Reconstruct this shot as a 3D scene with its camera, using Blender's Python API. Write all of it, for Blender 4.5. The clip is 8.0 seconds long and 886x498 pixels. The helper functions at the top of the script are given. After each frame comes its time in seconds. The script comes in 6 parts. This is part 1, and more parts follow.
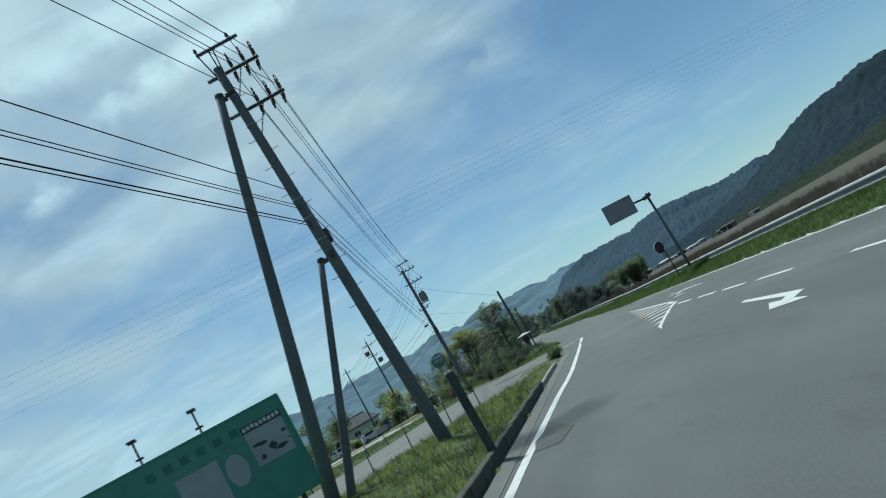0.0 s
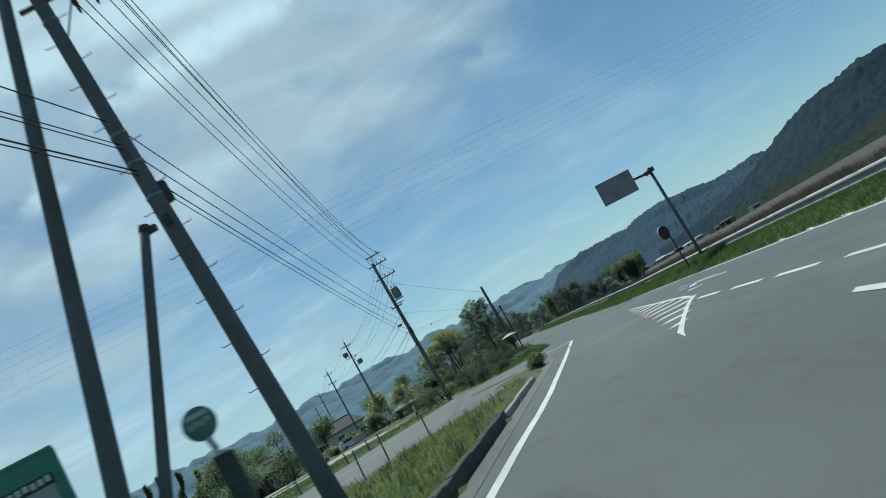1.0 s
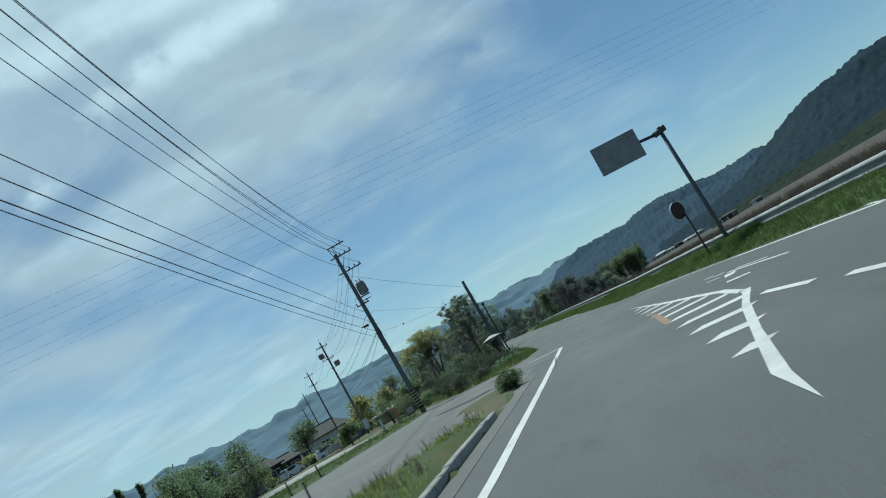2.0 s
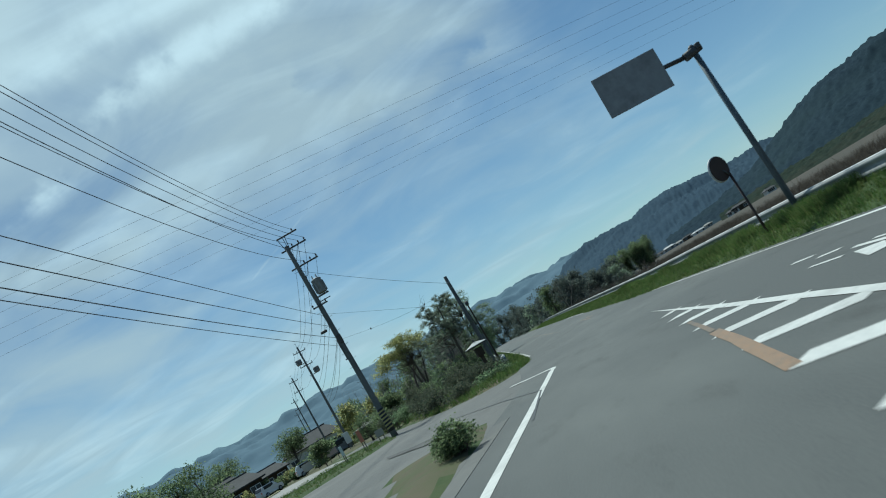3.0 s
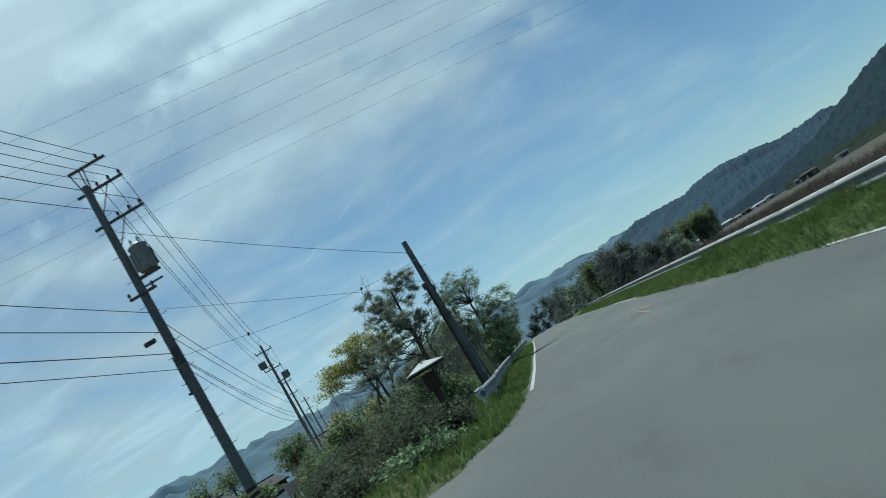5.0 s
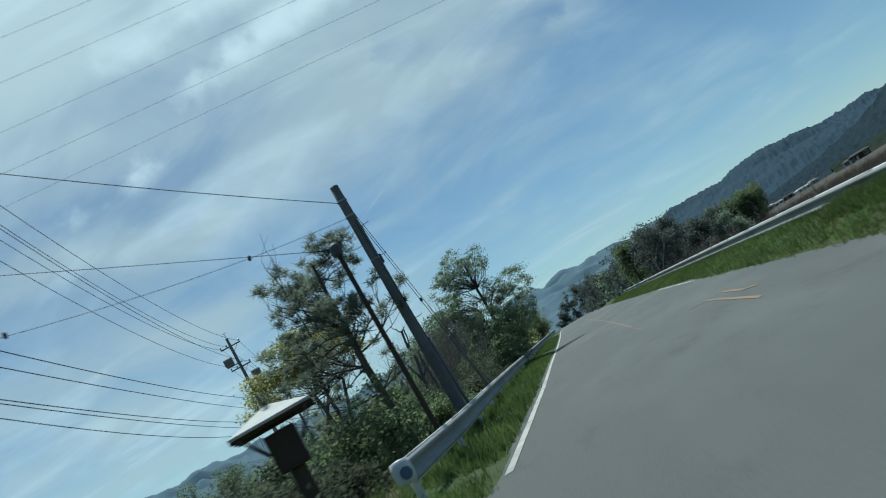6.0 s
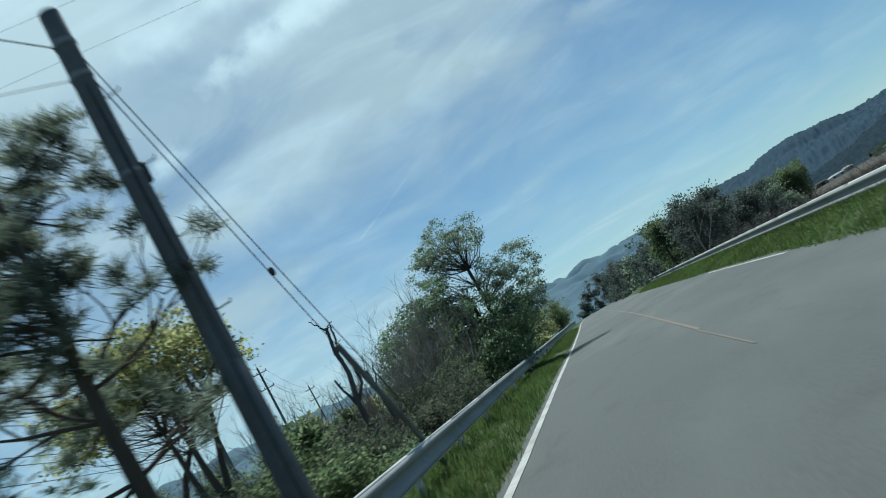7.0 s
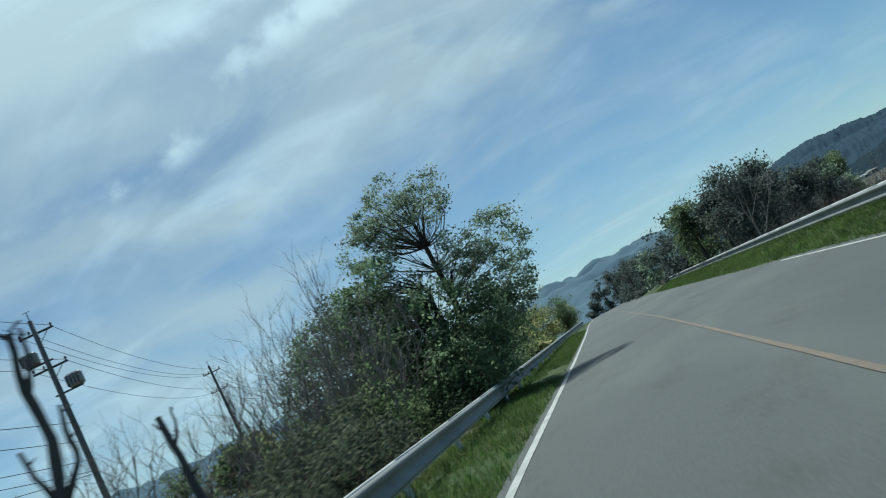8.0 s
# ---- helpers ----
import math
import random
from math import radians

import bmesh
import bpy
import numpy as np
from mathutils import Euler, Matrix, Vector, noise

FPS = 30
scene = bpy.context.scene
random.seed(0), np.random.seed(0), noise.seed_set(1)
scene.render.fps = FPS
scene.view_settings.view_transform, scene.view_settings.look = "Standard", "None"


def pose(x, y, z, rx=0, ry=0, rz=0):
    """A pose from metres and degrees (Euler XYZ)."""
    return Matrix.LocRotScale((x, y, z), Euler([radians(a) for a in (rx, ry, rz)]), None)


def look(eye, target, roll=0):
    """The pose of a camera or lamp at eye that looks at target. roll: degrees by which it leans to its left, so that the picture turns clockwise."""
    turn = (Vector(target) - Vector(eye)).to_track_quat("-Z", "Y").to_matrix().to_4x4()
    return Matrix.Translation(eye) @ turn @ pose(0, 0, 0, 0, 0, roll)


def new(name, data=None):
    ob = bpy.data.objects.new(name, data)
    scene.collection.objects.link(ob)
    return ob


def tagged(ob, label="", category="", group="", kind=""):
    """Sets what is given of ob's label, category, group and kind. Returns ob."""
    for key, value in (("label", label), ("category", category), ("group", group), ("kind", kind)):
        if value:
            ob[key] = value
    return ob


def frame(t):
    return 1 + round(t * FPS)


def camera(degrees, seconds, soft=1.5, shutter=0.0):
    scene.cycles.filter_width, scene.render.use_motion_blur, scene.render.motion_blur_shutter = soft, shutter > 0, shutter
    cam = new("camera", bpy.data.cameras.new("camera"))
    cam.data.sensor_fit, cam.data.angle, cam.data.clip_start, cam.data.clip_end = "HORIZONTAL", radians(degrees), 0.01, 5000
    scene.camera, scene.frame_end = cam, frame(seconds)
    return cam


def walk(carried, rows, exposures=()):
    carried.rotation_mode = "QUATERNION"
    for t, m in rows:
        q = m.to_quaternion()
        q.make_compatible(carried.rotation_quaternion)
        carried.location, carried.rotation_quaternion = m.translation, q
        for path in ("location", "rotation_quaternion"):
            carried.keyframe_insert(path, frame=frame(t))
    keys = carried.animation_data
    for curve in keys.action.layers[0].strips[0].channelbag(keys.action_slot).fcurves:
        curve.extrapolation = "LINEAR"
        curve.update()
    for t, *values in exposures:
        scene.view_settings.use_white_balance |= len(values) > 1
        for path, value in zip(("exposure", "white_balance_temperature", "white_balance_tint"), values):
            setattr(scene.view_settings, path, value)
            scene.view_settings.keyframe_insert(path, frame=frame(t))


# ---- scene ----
cam = camera(55.81, 8.0, soft=1.05, shutter=0.3)
ROWS = [
    (0.0, 0.000, -0.000, 1.522, -0.06, 8.22, 29.85),
    (0.5, 0.559, 4.082, 1.428, -0.20, 8.22, 29.86),
    (1.0, 1.157, 8.310, 1.337, -0.21, 7.98, 29.94),
    (1.5, 1.789, 12.706, 1.255, -0.21, 7.78, 29.89),
    (3.0, 3.834, 27.640, 1.227, 0.31, 7.78, 30.66),
    (3.5, 4.494, 32.949, 1.204, 0.78, 8.05, 31.03),
    (4.0, 5.167, 38.522, 1.161, 1.55, 8.23, 31.44),
    (4.5, 5.739, 44.271, 1.144, 2.62, 8.30, 31.35),
    (6.0, 6.468, 63.301, 1.150, 6.17, 8.90, 30.71),
    (6.5, 6.412, 69.508, 1.188, 7.03, 8.93, 30.37),
    (7.0, 6.354, 75.426, 1.234, 7.89, 9.02, 30.10),
    (7.5, 6.228, 81.564, 1.284, 8.48, 9.00, 28.96),
    (8.0, 6.074, 87.696, 1.353, 8.72, 9.10, 28.24),
]
walk(cam, [(t, pose(x, y, z, 90 + up, 0, yaw) @ pose(0, 0, 0, 0, 0, -lean)) for t, x, y, z, yaw, up, lean in ROWS], [(0.0, 0.08, 6000, -5), (1.5, 0.04, 6000, -5), (3.0, 0.0, 6000, -5), (6.4, 0.0, 6000, -5), (7.0, 0.12, 6000, -5), (8.0, 0.06, 6000, -5)])

# ---- sky, sun ----
SUN_AZ, SUN_EL = -20.0, 56.0   # degrees right of +y, above the horizon
sun_dir = Vector((math.sin(radians(SUN_AZ)) * math.cos(radians(SUN_EL)), math.cos(radians(SUN_AZ)) * math.cos(radians(SUN_EL)), math.sin(radians(SUN_EL))))
sun = new("sun", bpy.data.lights.new("sun", "SUN"))
sun.data.energy, sun.data.angle, sun.data.color = 3.5, radians(3.0), (1.0, 0.96, 0.91)
sun.matrix_world = look(sun_dir * 200, (0, 0, 0))

world = bpy.data.worlds.new("world")
scene.world = world
world.use_nodes = True
wn, wl = world.node_tree.nodes, world.node_tree.links
wn.clear()


def wnode(kind, **values):
    n = wn.new(kind)
    for key, value in values.items():
        n.inputs[key].default_value = value
    return n


def wmath(op, a, b=None):
    n = wn.new("ShaderNodeMath")
    n.operation = op
    for i, v in enumerate((a, b)):
        if v is None:
            continue
        if isinstance(v, (int, float)):
            n.inputs[i].default_value = v
        else:
            wl.new(v, n.inputs[i])
    return n.outputs[0]


sky = wn.new("ShaderNodeTexSky")
sky.sky_type, sky.sun_disc = "NISHITA", False
sky.sun_elevation, sky.sun_rotation = radians(SUN_EL), radians(SUN_AZ)
sky.air_density, sky.dust_density, sky.ozone_density = 0.95, 0.0, 2.2
coord = wn.new("ShaderNodeTexCoord")
split = wn.new("ShaderNodeSeparateXYZ")
wl.new(coord.outputs["Generated"], split.inputs[0])
lift = wmath("ADD", wmath("MAXIMUM", split.outputs[2], 0.0), 0.16)
flat = wn.new("ShaderNodeCombineXYZ")
wl.new(wmath("DIVIDE", split.outputs[0], lift), flat.inputs[0])
wl.new(wmath("DIVIDE", split.outputs[1], lift), flat.inputs[1])
turn = wn.new("ShaderNodeMapping")
turn.inputs["Rotation"].default_value = (0, 0, radians(8))
turn.inputs["Location"].default_value = (5.4, 2.3, 0.0)
turn.inputs["Scale"].default_value = (0.85, 0.90, 1)
wl.new(flat.outputs[0], turn.inputs[0])
veil = wnode("ShaderNodeTexNoise", Scale=0.95, Detail=4.0, Roughness=0.5, Distortion=0.9)
wl.new(turn.outputs[0], veil.inputs["Vector"])
wisp = wnode("ShaderNodeTexNoise", Scale=2.6, Detail=9.0, Roughness=0.56, Distortion=0.7)
wl.new(turn.outputs[0], wisp.inputs["Vector"])
def sky_way(az, el):
    return Vector((math.sin(radians(az)) * math.cos(radians(el)), math.cos(radians(az)) * math.cos(radians(el)), math.sin(radians(el))))


def facing(v, source=None):
    n = wn.new("ShaderNodeVectorMath")
    n.operation = "DOT_PRODUCT"
    wl.new(source or coord.outputs["Generated"], n.inputs[0])
    n.inputs[1].default_value = v
    return n.outputs["Value"]


def eased(v, lo, hi):
    n = wn.new("ShaderNodeMapRange")
    n.interpolation_type = "SMOOTHSTEP"
    n.inputs[1].default_value, n.inputs[2].default_value = lo, hi
    wl.new(v, n.inputs[0])
    return n.outputs[0]


# the drifting shapes of the cirrus: long soft bands, their edges frayed by the wind
fray = wnode("ShaderNodeTexNoise", Scale=4.0, Detail=6.0, Roughness=0.55)
wl.new(coord.outputs["Generated"], fray.inputs["Vector"])
shifted = wn.new("ShaderNodeVectorMath")
shifted.operation = "MULTIPLY_ADD"
wl.new(fray.outputs["Color"], shifted.inputs[0])
shifted.inputs[1].default_value = (0.12, 0.12, 0.12)
back = wn.new("ShaderNodeVectorMath")
back.operation = "SUBTRACT"
wl.new(coord.outputs["Generated"], back.inputs[0])
back.inputs[1].default_value = (0.06, 0.06, 0.06)
wl.new(back.outputs[0], shifted.inputs[2])
frayed = shifted.outputs[0]


def cloud_band(start, end, width, strength, clear=0.0):
    """A soft band between two directions (degrees right of +y, above the horizon); width: half of it, in degrees."""
    p, q = sky_way(*start), sky_way(*end)
    side = wmath("ABSOLUTE", facing(p.cross(q).normalized(), frayed))
    half = math.degrees(p.angle(q)) / 2
    long = eased(facing((p + q).normalized(), frayed), math.cos(radians(half + width + 2.5)), math.cos(radians(max(0.3, half - width))))
    return wmath("MULTIPLY", wmath("MULTIPLY", eased(side, math.sin(radians(width)), math.sin(radians(width * clear))), long), strength)


amount = wmath("ADD", wmath("MULTIPLY", veil.outputs[0], 0.52), wmath("MULTIPLY", wisp.outputs[0], 0.50))
# cirrus is thicker towards the sun's side of the sky
toward = wn.new("ShaderNodeVectorMath")
toward.operation = "DOT_PRODUCT"
wl.new(coord.outputs["Generated"], toward.inputs[0])
toward.inputs[1].default_value = (-0.25, 0.55, 0.80)
amount = wmath("ADD", amount, wmath("MULTIPLY", wmath("SUBTRACT", toward.outputs["Value"], 0.74), 0.75))
crest = [cloud_band((-4.5, 27.4), (-17.0, 25.2), 1.9, 0.21), cloud_band((-2.0, 30.2), (-20.0, 29.6), 2.2, 0.13)]
for band_ in crest + [cloud_band((-40, 35), (2, 31), 8.0, 0.15, 0.4), cloud_band((-7.0, 23.8), (7.0, 21.6), 4.2, 0.13, 0.2), cloud_band((-14.0, 19.6), (1.0, 18.4), 3.0, 0.09),
                      cloud_band((-38, 20.6), (-22, 18.8), 2.6, 0.10), cloud_band((-38, 26.0), (-24, 26.4), 2.0, 0.06), cloud_band((-38, 13.5), (-22, 12.0), 3.0, 0.10), cloud_band((-36, 6.5), (-12, 6.5), 4.0, 0.10, 0.3),
                      cloud_band((0.2, 21.2), (2.8, 20.4), 2.2, -0.13), cloud_band((-25.0, 22.6), (-9.0, 22.4), 1.8, -0.10), cloud_band((-22.0, 16.0), (-6.0, 14.0), 3.2, -0.09, 0.2), cloud_band((12, 26), (22, 14), 7.0, -0.12, 0.5)]:
    amount = wmath("ADD", amount, band_)
ramp = wn.new("ShaderNodeValToRGB")
ramp.color_ramp.interpolation = "EASE"
ramp.color_ramp.elements[0].position, ramp.color_ramp.elements[0].color = 0.25, (0, 0, 0, 1)
ramp.color_ramp.elements[1].position, ramp.color_ramp.elements[1].color = 0.86, (1, 1, 1, 1)
wl.new(amount, ramp.inputs[0])
cover = wmath("MULTIPLY", ramp.outputs[0], 0.84)
# old vapour trails, low ahead


def vapour_trail(start, end, width, strength):
    p, q = sky_way(*start), sky_way(*end)
    half = math.degrees(p.angle(q)) / 2
    t = wmath("MULTIPLY", eased(wmath("ABSOLUTE", facing(p.cross(q).normalized())), width, 0.0), eased(facing((p + q).normalized()), math.cos(radians(half)), math.cos(radians(half * 0.5))))
    return wmath("MULTIPLY", wmath("MULTIPLY", t, eased(wisp.outputs[0], 0.30, 0.62)), strength)


for trail in (vapour_trail((-16.5, 10.6), (-5.8, 15.2), 0.0042, 0.42), vapour_trail((9.5, 5.4), (19.5, 7.4), 0.007, 0.20)):
    cover = wmath("MAXIMUM", cover, trail)
blue = wnode("ShaderNodeBackground", Strength=0.071)
tint = wn.new("ShaderNodeMixRGB")
tint.blend_type, tint.inputs[0].default_value, tint.inputs[2].default_value = "MULTIPLY", 1.0, (0.918, 0.99, 1.018, 1)
wl.new(sky.outputs[0], tint.inputs[1])
# damp air low down: a little bluer towards the horizon
damp = wn.new("ShaderNodeMixRGB")
damp.inputs[1].default_value, damp.inputs[2].default_value = (0.918, 0.99, 1.018, 1), (0.86, 0.955, 1.03, 1)
wl.new(eased(split.outputs[2], 0.22, 0.02), damp.inputs[0])
wl.new(damp.outputs[0], tint.inputs[2])
wl.new(tint.outputs[0], blue.inputs[0])
white = wnode("ShaderNodeBackground", Color=(0.742, 0.885, 0.972, 1), Strength=0.80)
# brighter streaks within the veil, and a glow round the hidden sun
streak_map = wn.new("ShaderNodeMapping")
streak_map.inputs["Scale"].default_value = (0.8, 1.5, 1)
streak_map.inputs["Rotation"].default_value = (0, 0, radians(-14))
wl.new(flat.outputs[0], streak_map.inputs[0])
streak = wnode("ShaderNodeTexNoise", Scale=1.5, Detail=6.0, Roughness=0.5, Distortion=1.6)
wl.new(streak_map.outputs[0], streak.inputs["Vector"])
glow = wmath("MULTIPLY", wmath("MAXIMUM", wmath("SUBTRACT", toward.outputs["Value"], 0.84), 0.0), 1.5)
gleam = wmath("MULTIPLY", wmath("MAXIMUM", wmath("SUBTRACT", streak.outputs[0], 0.46), 0.0), 0.9)
gleam = wmath("ADD", gleam, wmath("MULTIPLY", wmath("ADD", crest[0], crest[1]), 1.25))
wl.new(wmath("ADD", wmath("ADD", gleam, glow), 0.63), white.inputs["Strength"])
mixed = wn.new("ShaderNodeMixShader")
wl.new(cover, mixed.inputs[0])
wl.new(blue.outputs[0], mixed.inputs[1])
wl.new(white.outputs[0], mixed.inputs[2])
wout = wn.new("ShaderNodeOutputWorld")
wl.new(mixed.outputs[0], wout.inputs[0])

# ---- building helpers ----
class Shape:
    """Collects the vertices and faces of one mesh."""

    def __init__(self):
        self.v, self.f, self.smooth = [], [], []

    def add(self, verts, faces, smooth=False):
        k = len(self.v)
        self.v.extend(tuple(p) for p in verts)
        self.f.extend(tuple(i + k for i in face) for face in faces)
        self.smooth.extend([smooth] * len(faces))
        return self

    def box(self, centre, size, m=None, bevel=0.0):
        x, y, z = (s / 2 for s in size)
        c = Vector(centre)
        if bevel:
            b = bevel
            ring = [(-x + b, -y), (x - b, -y), (x, -y + b), (x, y - b), (x - b, y), (-x + b, y), (-x, y - b), (-x, -y + b)]
            inner = [(px * (x - b) / x, py * (y - b) / y) for px, py in ring]
            vs = [(px, py, -z) for px, py in inner] + [(px, py, -z + b) for px, py in ring] + [(px, py, z - b) for px, py in ring] + [(px, py, z) for px, py in inner]
            fs = [tuple(range(7, -1, -1)), tuple(range(24, 32))]
            for r in range(3):
                fs += [(r * 8 + i, r * 8 + (i + 1) % 8, r * 8 + 8 + (i + 1) % 8, r * 8 + 8 + i) for i in range(8)]
        else:
            vs = [(i, j, k) for k in (-z, z) for j in (-y, y) for i in (-x, x)]
            fs = [(0, 2, 3, 1), (4, 5, 7, 6), (0, 1, 5, 4), (2, 6, 7, 3), (0, 4, 6, 2), (1, 3, 7, 5)]
        vs = [Vector(p) for p in vs]
        if m is not None:
            vs = [m @ p for p in vs]
        return self.add([p + c for p in vs], fs)

    def tube(self, points, radii, n=8, caps=True, smooth=True):
        pts = [Vector(p) for p in points]
        if isinstance(radii, (int, float)):
            radii = [radii] * len(pts)
        verts, faces = [], []
        u = None
        for i, p in enumerate(pts):
            d = (pts[min(i + 1, len(pts) - 1)] - pts[max(i - 1, 0)])
            d = d.normalized() if d.length > 1e-9 else Vector((0, 0, 1))
            if u is None:
                u = d.cross(Vector((0, 0, 1)) if abs(d.z) < 0.9 else Vector((1, 0, 0))).normalized()
            else:
                u = (u - d * u.dot(d)).normalized()
            w = d.cross(u)
            verts += [p + (u * math.cos(2 * math.pi * k / n) + w * math.sin(2 * math.pi * k / n)) * radii[i] for k in range(n)]
        for i in range(len(pts) - 1):
            faces += [(i * n + k, i * n + (k + 1) % n, (i + 1) * n + (k + 1) % n, (i + 1) * n + k) for k in range(n)]
        self.add(verts, faces, smooth)
        if caps:
            k0 = len(self.v) - len(verts)
            e = k0 + (len(pts) - 1) * n
            self.f += [tuple(range(k0 + n - 1, k0 - 1, -1)), tuple(range(e, e + n))]
            self.smooth += [False, False]
        return self

    def lathe(self, profile, n=16, m=None, smooth=True):
        """profile: (radius, height) from below to above, turned about z."""
        verts = [Vector((r * math.cos(2 * math.pi * k / n), r * math.sin(2 * math.pi * k / n), z)) for r, z in profile for k in range(n)]
        if m is not None:
            verts = [m @ p for p in verts]
        faces = [(i * n + k, i * n + (k + 1) % n, (i + 1) * n + (k + 1) % n, (i + 1) * n + k) for i in range(len(profile) - 1) for k in range(n)]
        self.add(verts, faces, smooth)
        k0 = len(self.v) - len(verts)
        e = k0 + (len(profile) - 1) * n
        self.f += [tuple(range(k0 + n - 1, k0 - 1, -1)), tuple(range(e, e + n))]
        self.smooth += [False, False]
        return self

    def plate(self, outline, z0, z1):
        """A flat slab: outline of (x, y), anticlockwise, from z0 up to z1."""
        n = len(outline)
        vs = [(x, y, z0) for x, y in outline] + [(x, y, z1) for x, y in outline]
        fs = [tuple(range(n - 1, -1, -1)), tuple(range(n, 2 * n))] + [(i, (i + 1) % n, n + (i + 1) % n, n + i) for i in range(n)]
        return self.add(vs, fs)

    def strip(self, profile, path, smooth=False):
        """Sweeps profile, a list of (sideways, up), along path, a list of (x, y, z); sideways is to the right of the way."""
        pts = [Vector(p) for p in path]
        verts = []
        for i, p in enumerate(pts):
            d = pts[min(i + 1, len(pts) - 1)] - pts[max(i - 1, 0)]
            side = Vector((d.y, -d.x, 0)).normalized()
            verts += [p + side * a + Vector((0, 0, b)) for a, b in profile]
        n = len(profile)
        faces = [(i * n + k, i * n + k + 1, (i + 1) * n + k + 1, (i + 1) * n + k) for i in range(len(pts) - 1) for k in range(n - 1)]
        return self.add(verts, faces, smooth)

    def mesh(self, name, material):
        me = bpy.data.meshes.new(name)
        me.from_pydata(self.v, [], self.f)
        me.polygons.foreach_set("use_smooth", self.smooth)
        me.materials.append(material)
        me.update()
        return me


def quads(name, verts, material):
    """A mesh of loose quads from an array of (n, 4, 3)."""
    n = len(verts)
    me = bpy.data.meshes.new(name)
    me.vertices.add(4 * n)
    me.vertices.foreach_set("co", np.asarray(verts, dtype=np.float32).ravel())
    me.loops.add(4 * n)
    me.loops.foreach_set("vertex_index", np.arange(4 * n, dtype=np.int32))
    me.polygons.add(n)
    me.polygons.foreach_set("loop_start", np.arange(0, 4 * n, 4, dtype=np.int32))
    me.materials.append(material)
    me.update(calc_edges=True)
    return me


def part(name, shape, material, parent=None, label=""):
    data = shape.mesh(name, material) if isinstance(shape, Shape) else shape
    ob = new(name, data)
    if parent is not None:
        ob.parent = parent
    if label:
        ob["label"] = label
    return ob


def thing(name, place, label, category, group="", turn=0.0):
    ob = tagged(new(name), label, category, group)
    ob.matrix_world = pose(*place, 0, 0, turn)
    return ob


def at(ys, xs):
    """A way across the plan: x as a function of y."""
    return lambda y: float(np.interp(y, ys, xs))


def lerp(a, b, t):
    return a + (b - a) * t


# ---- materials ----
def surface(name, colours, scale=4.0, coarse=0.4, rough=0.8, bump=0.2, bump_scale=40.0, metal=0.0, piece=0.0, stretch=(1, 1, 1), stains=0.0, own=False, spec=0.35):
    """Two colours mixed by noise at two scales, a third for stains, a fine relief. piece: how far the pieces of it differ in brightness."""
    m = bpy.data.materials.new(name)
    m.use_nodes = True
    nt = m.node_tree
    nd, ln = nt.nodes, nt.links
    b = nd["Principled BSDF"]
    geo = nd.new("ShaderNodeNewGeometry")
    source = geo.outputs["Position"]
    if own:
        source = nd.new("ShaderNodeTexCoord").outputs["Object"]
    mp = nd.new("ShaderNodeMapping")
    mp.inputs["Scale"].default_value = stretch
    ln.new(source, mp.inputs[0])

    def noise_at(s, detail=5.0, rgh=0.6):
        n = nd.new("ShaderNodeTexNoise")
        n.inputs["Scale"].default_value, n.inputs["Detail"].default_value, n.inputs["Roughness"].default_value = s, detail, rgh
        ln.new(mp.outputs[0], n.inputs["Vector"])
        return n.outputs[0]

    def ranged(v, lo, hi, to0=0.0, to1=1.0):
        r = nd.new("ShaderNodeMapRange")
        r.inputs[1].default_value, r.inputs[2].default_value, r.inputs[3].default_value, r.inputs[4].default_value = lo, hi, to0, to1
        ln.new(v, r.inputs[0])
        return r.outputs[0]

    def blend(kind, fac, a, c):
        x = nd.new("ShaderNodeMixRGB")
        x.blend_type = kind
        for i, v in enumerate((fac, a, c)):
            if isinstance(v, (int, float)):
                x.inputs[i].default_value = v
            elif isinstance(v, tuple):
                x.inputs[i].default_value = (*v, 1)
            else:
                ln.new(v, x.inputs[i])
        return x.outputs[0]

    fine, broad = noise_at(scale), noise_at(coarse, 4.0)
    c = blend("MIX", ranged(fine, 0.3, 0.7), colours[0], colours[1])
    c = blend("MIX", ranged(broad, 0.45, 0.7, 0.0, 0.75), c, colours[2] if len(colours) > 2 else colours[1])
    if stains:
        c = blend("MULTIPLY", ranged(noise_at(coarse * 3.3, 6.0, 0.7), 0.55, 0.75, 0.0, stains), c, (0.35, 0.33, 0.3))
    if piece:
        g = nd.new("ShaderNodeHueSaturation")
        ln.new(c, g.inputs["Color"])
        ln.new(ranged(geo.outputs["Random Per Island"], 0, 1, 1 - piece, 1 + piece), g.inputs["Value"])
        ln.new(ranged(geo.outputs["Random Per Island"], 0, 1, 0.5 - piece * 0.06, 0.5 + piece * 0.05), g.inputs["Hue"])
        c = g.outputs[0]
    ln.new(c, b.inputs["Base Color"])
    b.inputs["Roughness"].default_value, b.inputs["Metallic"].default_value = rough, metal
    b.inputs["Specular IOR Level"].default_value = spec
    if bump:
        bp = nd.new("ShaderNodeBump")
        bp.inputs["Strength"].default_value, bp.inputs["Distance"].default_value = bump, 0.02
        ln.new(noise_at(bump_scale, 3.0), bp.inputs["Height"])
        ln.new(bp.outputs[0], b.inputs["Normal"])
    return m


